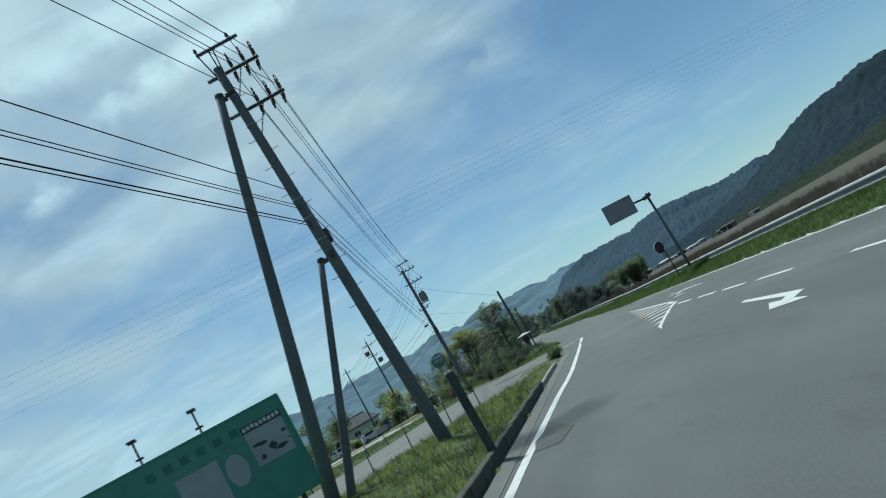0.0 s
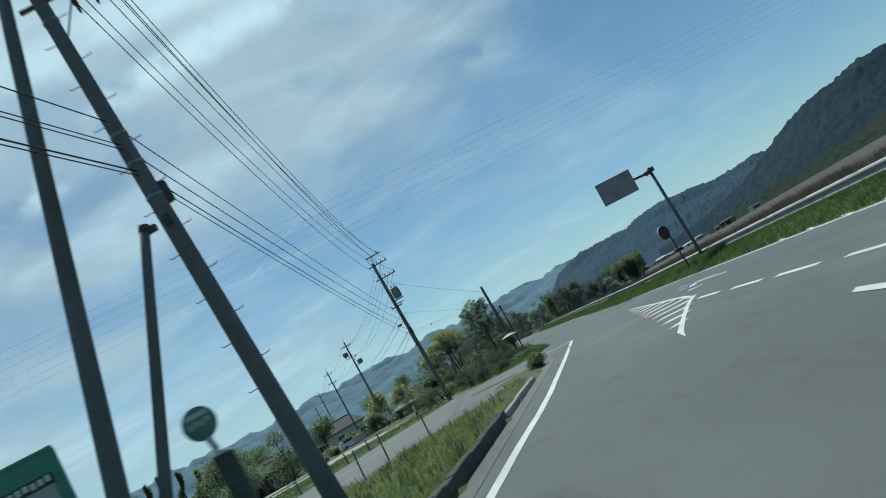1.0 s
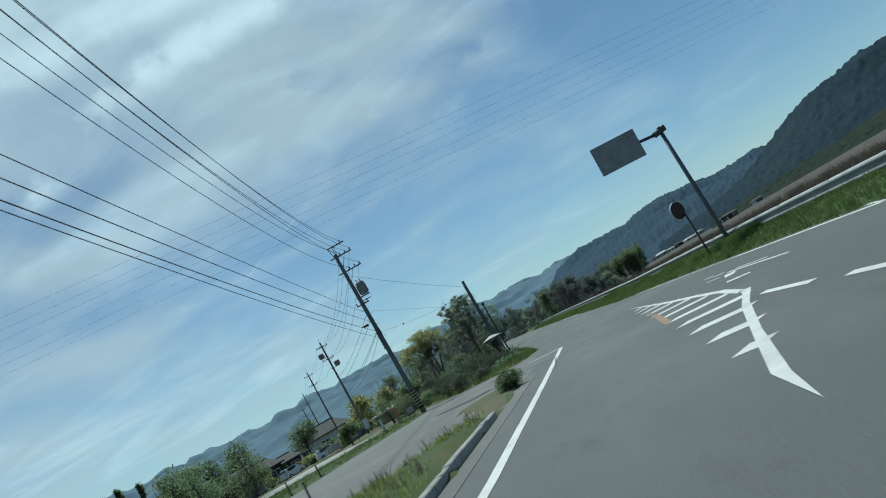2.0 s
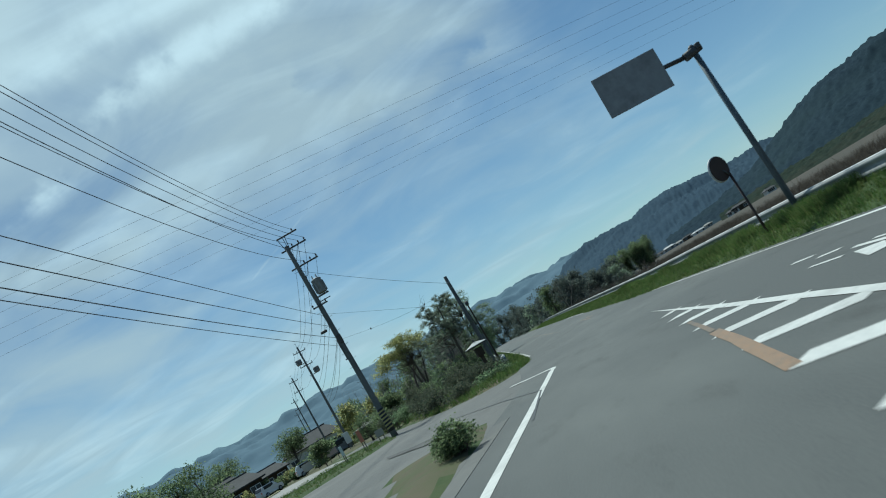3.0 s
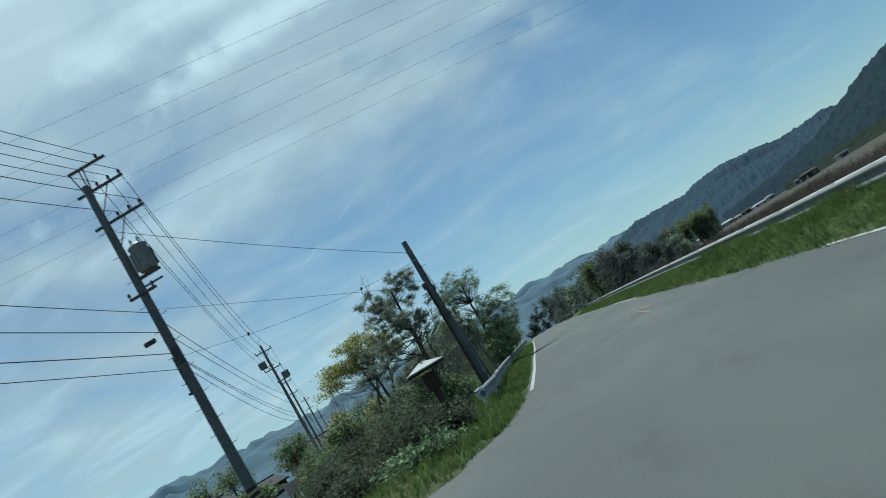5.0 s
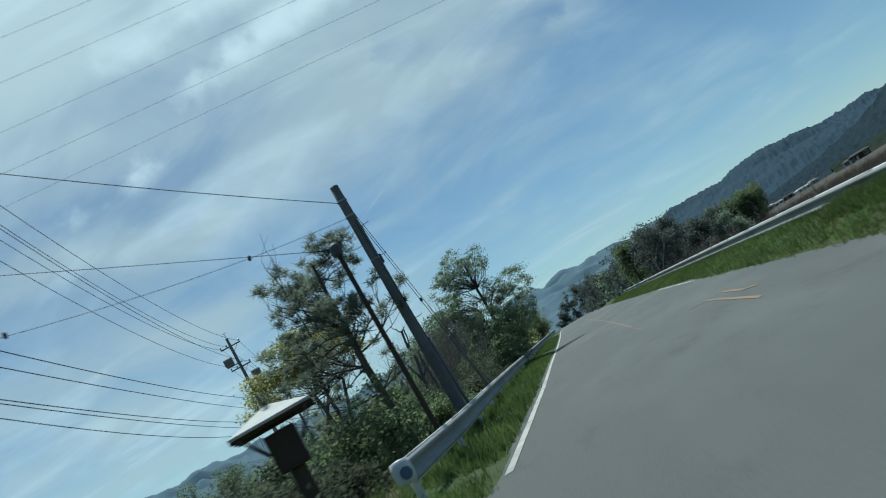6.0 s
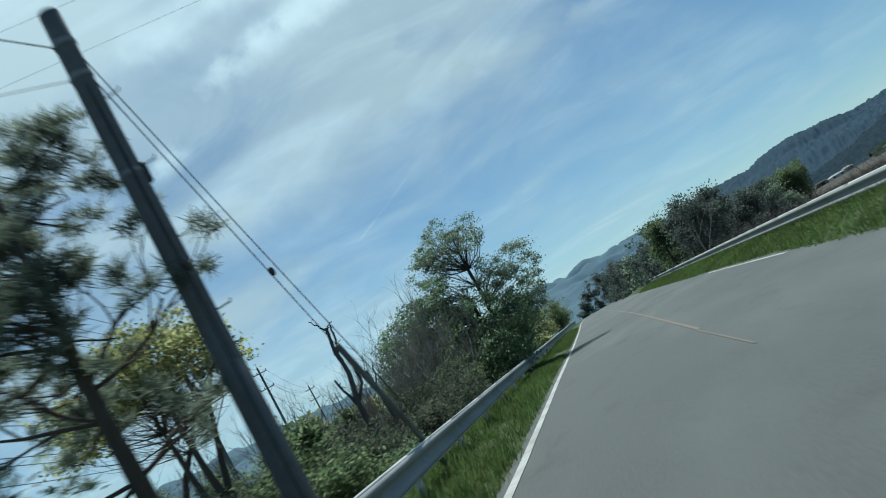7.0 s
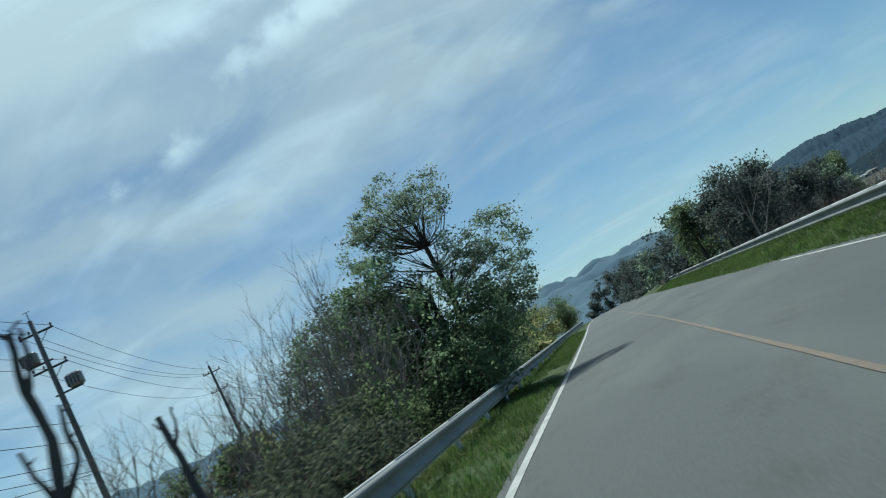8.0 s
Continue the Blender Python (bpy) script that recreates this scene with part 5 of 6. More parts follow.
for k in range(13):
    # the far hamlet at the foot of the hill
    az, far = radians((9.6, 10.3, 11.0, 11.6, 12.4, 13.0, 13.7, 14.4, 15.2, 15.9, 18.0, 18.5, 20.6, 21.4, 25.0)[k]), (488 + 9 * (k % 4) if k < 10 else 325)
    house((4 + far * math.sin(az), 40 + far * math.cos(az), -0.4), (5.0 + 1.2 * (k % 3) - (1.2 if k > 9 else 0), 3.6, 1.5 + 0.5 * (k % 2)), -30 + 17 * (k % 5), 0.8, (WHITE_PAINT, PLASTER, WHITE_PAINT, DARK_WOOD)[k % 4], (CONCRETE, ROOF_TILE, RAIL_GREY)[k % 3] if k < 10 else ROOF_TILE, "small pale farmhouse at the foot of the hill" if k % 4 != 3 else "dark wooden barn at the foot of the hill", 2)


# ---- parked cars ----
def car(place, turn, paint, label, van=False):
    t = thing("car", place, label, "car", "parked cars", turn)
    h = 1.75 if van else 1.45
    side_ = [(-1.65, 0.32), (1.65, 0.32), (1.72, 0.55), (1.62, 0.82), (0.95 if not van else 1.45, 0.92), (0.55 if not van else 1.1, h), (-1.25 if not van else -1.5, h + 0.02), (-1.62, 0.95), (-1.72, 0.6)]
    s = Shape()
    n = len(side_)
    vs = []
    for y, k in ((-0.72, 0.93), (-0.70, 1.0), (0.70, 1.0), (0.72, 0.93)):
        for x, z in side_:
            inset = 0.0 if z < 0.95 else 0.12 * (1 if y > 0 else -1)
            vs.append((x * (k if abs(y) > 0.71 else 1), y - inset, 0.32 + (z - 0.32) * (k if abs(y) > 0.71 else 1)))
    fs = [tuple(range(n)), tuple(range(4 * n - 1, 3 * n - 1, -1))]
    for j in range(3):
        fs += [(j * n + i, (j + 1) * n + i, (j + 1) * n + (i + 1) % n, j * n + (i + 1) % n) for i in range(n)]
    s.add(vs, fs)
    part("body", s, paint, t)
    roof_x0, roof_x1 = (-1.4, 1.05) if van else (-1.18, 0.5)
    for y in (-0.645, 0.645):
        w = Shape().box(((roof_x0 + roof_x1) / 2 - 0.06, y, (h + 0.95) / 2), ((roof_x1 - roof_x0) * 0.86, 0.05, (h - 0.95) * 0.72))
        part("window", w, PANE, t)
    wx = (0.55 + 0.95) / 2 + 0.03 if not van else 1.30
    part("windscreen", Shape().box((0, 0, 0), (0.03, 1.08, (h - 0.92) * 0.95), pose(0, 0, 0, 0, -32 if not van else -20, 0)), PANE, t).matrix_basis = pose(wx, 0, (h + 0.92) / 2)
    part("rear_window", Shape().box((0, 0, 0), (0.03, 1.05, (h - 0.95) * 0.8), pose(0, 0, 0, 0, 33 if not van else 12, 0)), PANE, t).matrix_basis = pose(-1.47 if not van else -1.58, 0, (h + 1.0) / 2)
    for x in (-1.05, 1.05):
        for y in (-0.66, 0.66):
            wheel = part("wheel", Shape().lathe([(0.1, -0.09), (0.29, -0.09), (0.31, -0.05), (0.31, 0.05), (0.29, 0.09), (0.1, 0.09)], 18, pose(x, y, 0.31, 90, 0, 0)), TYRE, t)
            part("hub", Shape().lathe([(0.02, -0.1), (0.19, -0.095), (0.19, 0.095), (0.02, 0.1)], 14, pose(x, y, 0.31, 90, 0, 0)), STEEL, wheel)
    for y in (-0.5, 0.5):
        part("headlight", Shape().box((1.68, y, 0.68), (0.06, 0.26, 0.12)), PORCELAIN, t)
        part("tail_light", Shape().box((-1.69, y * 1.15, 0.8), (0.06, 0.16, 0.2)), RED_PAINT, t)
    return t


car((-27.5, 123, 0.0), 60, CAR_WHITE, "white car parked beyond the side road")
car((-22.6, 124.5, 0.0), 25, CAR_WHITE, "white car parked by the garden shrubs")
car((-31.5, 119.5, 0.0), 60, CAR_GREY, "dark grey car parked by the houses")
car((-19.8, 130, 0.0), 62, CAR_GREY, "dark grey van parked by the houses", True)

# ---- plants ----
def leaf_quads(rg, centres, size, flat=0.5, shape=0.55):
    """Diamond leaves at the given centres, each turned at random."""
    n = len(centres)
    a = rg.normal(size=(n, 3))
    a[:, 2] *= 0.7
    a /= np.linalg.norm(a, axis=1, keepdims=True)
    b = rg.normal(size=(n, 3))
    b -= a * (a * b).sum(1, keepdims=True)
    b /= np.linalg.norm(b, axis=1, keepdims=True)
    s = size * rg.uniform(0.6, 1.35, (n, 1))
    a, b = a * s, b * s * shape
    bend = np.cross(a, b)
    bend = bend / np.maximum(np.linalg.norm(bend, axis=1, keepdims=True), 1e-9) * s * 0.15
    return np.stack([centres - a, centres + b + bend, centres + a, centres - b + bend], 1)


def limb(shape, rg, p, q, r0, r1, bow=0.12, k=5, n=6):
    """A bent, tapered branch from p to q; returns its points."""
    p, q = np.asarray(p, float), np.asarray(q, float)
    side_ = rg.normal(size=3) * np.linalg.norm(q - p) * bow
    ts = np.linspace(0, 1, k)
    pts = [p + (q - p) * t + side_ * math.sin(math.pi * t) + rg.normal(size=3) * 0.02 * (0 < t < 1) for t in ts]
    shape.tube(pts, [lerp(r0, r1, t) for t in ts], n)
    return pts


def twigs(shape, rg, p, d, length, r, depth, spread=0.7, up=0.15, tips=None):
    """A bare branch that forks on and on."""
    d = np.asarray(d, float)
    d /= np.linalg.norm(d)
    pts, q = [np.asarray(p, float)], np.asarray(p, float)
    for k in range(3):
        d = d + rg.normal(size=3) * 0.16 + np.array([0, 0, up * 0.3])
        d /= np.linalg.norm(d)
        q = q + d * length / 3
        pts.append(q)
    shape.tube(pts, [r, r * 0.85, r * 0.7, r * 0.5], 6 if r > 0.02 else 4)
    if depth > 0:
        for k in range(rg.integers(2, 4)):
            e = d + rg.normal(size=3) * spread
            e[2] += up
            start = pts[rg.integers(1, 4)]
            twigs(shape, rg, start, e, length * rg.uniform(0.55, 0.8), r * 0.55, depth - 1, spread, up, tips)
    elif tips is not None:
        tips.append(q)


def crown_tree(name, base, trunk_top, r, blobs, clusters, leaves, leaf, spread, material, label, seed, bark=BARK, category="tree", group="roadside trees", stems=1, skin=0.55):
    """blobs: ellipsoids (x, y, z, rx, ry, rz) about the base, filled with leaf clusters, each on a limb of its own."""
    rg = np.random.default_rng(seed)
    t = thing(name, base, label, category, group)
    wood = Shape()
    trunk_top = np.asarray(trunk_top, float)
    axes = []
    for k in range(stems):
        foot = np.array([0, 0, -0.2]) + (rg.normal(size=3) * [4 * r, 4 * r, 0] if stems > 1 else 0)
        head = trunk_top + (rg.normal(size=3) * [4 * r, 4 * r, 2 * r] if stems > 1 else 0)
        axes.append(limb(wood, rg, foot, head, r, r * 0.35, 0.05, 8, 10))
    vol = np.array([b[3] * b[4] * b[5] for b in blobs]) ** 0.8
    pick = rg.choice(len(blobs), clusters, p=vol / vol.sum())
    all_leaves = []
    for k in pick:
        x, y, z, rx, ry, rz = blobs[k]
        d = rg.normal(size=3)
        d /= np.linalg.norm(d)
        rad = rg.uniform(skin, 1.05) if rg.random() < 0.75 else rg.uniform(0.1, skin)
        c = np.array([x, y, z]) + d * rad * np.array([rx, ry, rz])
        if c[2] < 0.1:
            c[2] = rg.uniform(0.1, 0.5)
        ax = axes[rg.integers(len(axes))]
        j = min(len(ax) - 1, max(1, int(len(ax) * min(0.99, max(0.15, c[2] / max(trunk_top[2], 0.1) * 0.75)))))
        rl = max(0.007, r * 0.16 * rg.uniform(0.5, 1.2) * (1.0 if rg.random() < 0.25 else 0.4))
        limb(wood, rg, ax[j], c, rl, rl * 0.25, 0.13, 4, 5)
        m = max(4, int(leaves * rg.uniform(0.5, 1.4)))
        sp = spread * rg.uniform(0.6, 1.3)
        pts = c + rg.normal(size=(m, 3)) * sp * [1, 1, 0.62]
        all_leaves.append(pts)
    pts = np.concatenate(all_leaves)
    pts[:, 2] = np.maximum(pts[:, 2], 0.03)
    part("trunk", wood, bark, t)
    part("crown", quads("crown", leaf_quads(rg, pts, leaf), material), material, t)
    return t


# big evergreen by the guard rail, two-headed, dense below
crown_tree("broadleaf_tree", (0.6, 113.6, 0.3), (0.4, 0.2, 4.4), 0.20,
           [(-2.7, -0.2, 4.0, 1.7, 1.7, 1.5), (-0.9, -0.8, 4.7, 1.5, 1.6, 1.2), (0.3, -1.8, 2.6, 2.3, 2.2, 1.7), (-3.2, -1.4, 2.5, 1.6, 1.9, 1.7), (1.6, 0.4, 2.4, 1.3, 1.8, 1.5), (-1.6, -1.2, 3.6, 1.5, 1.6, 1.5), (0.4, -3.2, 1.4, 1.7, 2.0, 1.2)],
           600, 74, 0.062, 0.22, LEAF, "large dense evergreen broadleaf tree with a rounded crown", 11, skin=0.8)
crown_tree("broadleaf_tree", (1.3, 114.4, 0.3), (0.2, 0.1, 6.6), 0.17,
           [(-0.05, 0.2, 7.35, 1.7, 1.5, 1.15), (-1.4, 0.0, 6.7, 1.0, 1.2, 0.8), (2.2, 0.3, 4.75, 1.15, 1.3, 1.15), (1.1, 0.3, 5.1, 0.9, 1.1, 0.8), (1.8, 0.2, 3.2, 1.0, 1.2, 0.9)],
           300, 58, 0.052, 0.15, LEAF_PALE, "tall open tree with rounded lobes of fresh leaves", 12, skin=0.86)
# rank growth along the rail: bushes of several kinds
rgb = np.random.default_rng(40)


def bushes(spots, seed):
    """spots: x, y, breadth, height, leaf."""
    for k, (x, y, rx, h, m) in enumerate(spots):
        blobs = [(rgb.uniform(-0.4, 0.4) * rx, rgb.uniform(-0.5, 0.5) * rx, h * rgb.uniform(0.35, 0.7), rx * rgb.uniform(0.5, 0.8), rx * rgb.uniform(0.6, 0.9), h * rgb.uniform(0.28, 0.42)) for _ in range(4)]
        crown_tree("bush", (x, y, 0), (0, 0, h * 0.5), 0.05, blobs, int(42 * rx), 70, 0.047, 0.19, m, {id(LEAF): "leafy green bush on the verge", id(LEAF_DARK): "dark evergreen bush on the verge", id(BRAMBLE): "dull brown-green bramble on the verge", id(LEAF_YELLOW): "yellow-green bush in spring leaf on the verge"}[id(m)], seed + k, category="bush", group="bushes", stems=3)


bushes([(1.7, 80.4, 1.0, 2.3, LEAF_DARK), (0.7, 81.8, 1.1, 2.6, LEAF_DARK), (-0.4, 83.4, 1.1, 2.4, LEAF), (1.2, 78.6, 1.0, 1.3, BRAMBLE), (1.9, 69.5, 1.2, 1.2, BRAMBLE), (2.6, 66.6, 0.8, 0.6, LEAF), (1.0, 67.6, 0.9, 0.8, BRAMBLE), (-0.6, 71.0, 1.0, 1.1, BRAMBLE), (0.9, 75.5, 1.3, 1.8, BRAMBLE), (2.9, 70.4, 0.8, 0.9, BRAMBLE), (-1.8, 75.5, 1.2, 1.4, BRAMBLE), (-2.6, 80.5, 1.3, 1.6, BRAMBLE), (0.1, 89.5, 1.2, 2.4, LEAF_DARK)], 100)
bushes([(0.6, 92.5, 1.5, 2.0, BRAMBLE), (-0.8, 96.0, 1.8, 1.6, BRAMBLE), (0.9, 98.5, 1.3, 1.9, BRAMBLE), (-3.5, 101.0, 1.8, 1.7, BRAMBLE), (1.3, 88.8, 1.0, 1.6, LEAF_DARK), (0.2, 85.5, 1.2, 1.4, LEAF_DARK), (-5.6, 86.5, 1.3, 1.5, BRAMBLE), (-7.4, 92.5, 1.6, 2.0, LEAF_DARK), (-4.4, 84.0, 0.9, 1.3, LEAF), (1.6, 91.0, 0.8, 1.2, LEAF), (1.5, 94.6, 0.8, 1.3, BRAMBLE), (1.3, 97.2, 0.8, 1.4, BRAMBLE), (1.2, 100.4, 0.9, 1.6, BRAMBLE)], 120)
bushes([(-2.2, 94.6, 1.3, 2.0, BRAMBLE), (-4.6, 94.2, 1.5, 2.2, BRAMBLE), (-3.4, 96.6, 1.5, 2.3, LEAF_DARK), (-5.4, 98.2, 1.8, 2.6, BRAMBLE), (-7.6, 100.6, 1.8, 2.8, BRAMBLE), (-9.6, 97.0, 1.8, 3.0, LEAF_DARK), (-1.6, 89.2, 1.2, 2.6, LEAF), (-2.4, 86.4, 1.2, 2.2, LEAF_DARK)], 170)
bushes([(0.2, 102.0, 1.7, 2.3, BRAMBLE), (0.4, 106.0, 1.5, 3.0, LEAF_DARK), (-1.6, 105.0, 1.8, 2.5, BRAMBLE), (0.6, 120.5, 1.8, 3.4, LEAF), (0.0, 127.0, 1.9, 3.0, LEAF_DARK), (-0.6, 134.0, 1.9, 3.2, LEAF), (-8.5, 104, 1.8, 2.2, LEAF_DARK), (1.0, 103.6, 0.9, 1.6, BRAMBLE), (0.9, 108.4, 1.2, 2.2, LEAF_DARK), (0.7, 110.6, 1.2, 2.4, LEAF_DARK), (0.6, 124.0, 1.2, 2.4, LEAF)], 140)
# round bush at the tip of the island
crown_tree("bush", (2.27, 41.9, 0.0), (0, 0, 0.4), 0.03, [(0, 0, 0.34, 0.36, 0.46, 0.30), (-0.1, 0.3, 0.2, 0.3, 0.35, 0.2)], 110, 60, 0.026, 0.07, LEAF_DARK, "small round bush at the tip of the grass island", 150, category="bush", group="bushes", stems=3)
# spring tree with a spreading yellow-green crown
crown_tree("spring_tree", (-3.15, 92.4, 0), (0.1, 0.1, 3.9), 0.13,
           [(0.8, 0, 5.15, 1.4, 1.5, 0.42), (-1.3, -0.3, 4.85, 1.35, 1.4, 0.42), (-0.1, 0.2, 5.75, 1.35, 1.4, 0.40), (1.6, 0.1, 4.45, 0.7, 0.9, 0.36), (-2.2, 0.2, 4.35, 0.8, 1.0, 0.32), (0.2, -0.4, 4.6, 1.0, 1.0, 0.3)],
           250, 44, 0.06, 0.19, LEAF_YELLOW, "spreading tree with yellow-green spring leaves", 21, stems=4)
def wild_tree(name, place, h, w, material, label, seed, group, leaf=0.10, dense=1.0, skirt=0.12):
    """A tree h high and w broad, its crown of many uneven lobes; skirt: the height of its lowest leaves, as a share."""
    rg = np.random.default_rng(seed)
    lobes = [(rg.normal() * 0.05 * w, rg.normal() * 0.05 * w, h * 0.84, w * rg.uniform(0.16, 0.24), w * 0.2, h * 0.15)]
    for k in range(9):
        a, f = k * 2.4 + rg.uniform(-0.5, 0.5), rg.uniform(skirt, 0.76)
        out = w * 0.5 * (1.0 - 0.45 * f) * rg.uniform(0.35, 0.8)
        lobes.append((math.cos(a) * out, math.sin(a) * out, h * (f + 0.05), w * rg.uniform(0.16, 0.27), w * rg.uniform(0.16, 0.27), h * rg.uniform(0.09, 0.17)))
    return crown_tree(name, place, (rg.normal() * 0.04 * w, rg.normal() * 0.04 * w, h * 0.72), 0.026 * h, lobes, int(22 * w * dense ** 0.5 + 50), int(38 * dense), leaf, 0.055 * w + 0.08, material, label, seed, group=group, skin=0.6)


# trees round the houses
NEAR_HOUSES = "leafy tree among the houses"
for k, (x, y, h, w, m) in enumerate(((-14, 98, 2.4, 2.6, LEAF_DARK), (-24, 96, 6.0, 5.6, LEAF_DARK), (-28.5, 95, 6.4, 5.6, LEAF), (-33, 102, 7.4, 6.4, LEAF_DARK), (-19.5, 140, 5.6, 5.0, LEAF_YELLOW), (-16.0, 146, 4.8, 4.4, LEAF_YELLOW), (-36, 112, 7.8, 7.0, LEAF_DARK), (-39.5, 128, 8.6, 6.5, LEAF), (-36, 170, 8.0, 7.0, LEAF_DARK), (-46, 160, 8.4, 7.0, LEAF_DARK), (-24, 168, 6.6, 6.0, LEAF), (-54, 108, 7.6, 7.0, LEAF_PALE), (-62, 140, 9.0, 8.5, LEAF_DARK), (-70, 118, 8.6, 8.0, LEAF_DARK), (-20, 185, 8.0, 7.0, LEAF_DARK), (-8, 136, 6.2, 5.6, LEAF_DARK), (-12, 160, 7.6, 6.6, LEAF), (-74, 160, 10.0, 9.0, LEAF_DARK), (-66, 92, 8.0, 7.5, LEAF), (-30, 205, 8.0, 8.0, LEAF_DARK), (-55, 190, 10.0, 9.0, LEAF_DARK), (-6.5, 112, 3.2, 3.0, LEAF_DARK))):
    wild_tree("broadleaf_tree", (x, y, 0), h, w, m, NEAR_HOUSES, 200 + k, "trees among the houses", 0.15 if y > 110 else 0.105, 0.7)


def conifer(place, h, w, seed):
    """A dark conifer: whorls of rising boughs, pointed tips all over."""
    rg = np.random.default_rng(seed)
    t = thing("conifer", place, "dark pointed conifer beyond the side road", "tree", "conifers")
    wood, sprays = Shape(), []
    wood.tube([(0, 0, -0.2), (0.05, 0, h * 0.5), (0, 0.03, h)], [0.16, 0.09, 0.015], 8)
    for k in range(64):
        f = 0.06 + 0.92 * ((k * 0.618) % 1.0)
        a, ln = k * 2.4, w * 0.5 * (1.0 - f) ** 0.75 * rg.uniform(0.75, 1.2) + 0.12
        foot = np.array([0, 0, h * f])
        tip = foot + np.array([math.cos(a) * ln, math.sin(a) * ln, ln * rg.uniform(0.25, 0.6)])
        limb(wood, rg, foot, tip, 0.025, 0.008, 0.06, 4, 4)
        n = int(46 + 60 * ln)
        p = foot + (tip - foot) * rg.uniform(0.15, 1.05, (n, 1)) + rg.normal(size=(n, 3)) * 0.11
        d = (tip - foot) / np.linalg.norm(tip - foot) * 0.6 + np.array([0, 0, 0.5]) + rg.normal(size=(n, 3)) * 0.35
        d *= rg.uniform(0.14, 0.26, (n, 1))
        side_ = np.cross(d, rg.normal(size=(n, 3)))
        side_ *= 0.045 / np.maximum(np.linalg.norm(side_, axis=1, keepdims=True), 1e-6)
        sprays.append(np.stack([p - side_, p + side_, p + d + side_ * 0.2, p + d - side_ * 0.2], 1))
    part("trunk", wood, BARK, t)
    part("foliage", quads("foliage", np.concatenate(sprays), LEAF_DARK), LEAF_DARK, t)


for k, (x, y, h, w) in enumerate(((-46.0, 117.5, 9.4, 5.0), (-44.0, 119.0, 8.8, 4.4), (-48.4, 118.5, 9.2, 5.0), (-42.4, 121.0, 7.8, 4.2), (-50.6, 119.0, 8.6, 4.8))):
    conifer((x, y, 0), h, w, 290 + k)
for k in range(22):
    # hedges and garden shrubs between the lane and the houses
    x, y = -12.5 - 1.15 * k + rgb.uniform(-0.7, 0.7), 127 + 0.45 * k + rgb.uniform(-1.0, 7.0)
    wild_tree("bush", (x, y, 0), rgb.uniform(1.1, 2.3), rgb.uniform(1.8, 3.0), (LEAF_DARK, LEAF_DARK, LEAF, LEAF_DARK, LEAF_YELLOW)[k % 5], ("dark garden shrub near the houses", "dark garden shrub near the houses", "green garden shrub near the houses", "dark garden shrub near the houses", "yellow-green garden shrub near the houses")[k % 5], 260 + k, "garden shrubs", 0.12, 0.55, 0.05)


for k, (x, y, h, w) in enumerate(((-1.6, 94.4, 2.6, 2.4), (-6.6, 95.0, 2.6, 3.0))):
    wild_tree("bush", (x, y, 0), h, w, LEAF_DARK, "tall dark thicket behind the verge", 560 + k, "bushes", 0.085, 1.3, 0.03)

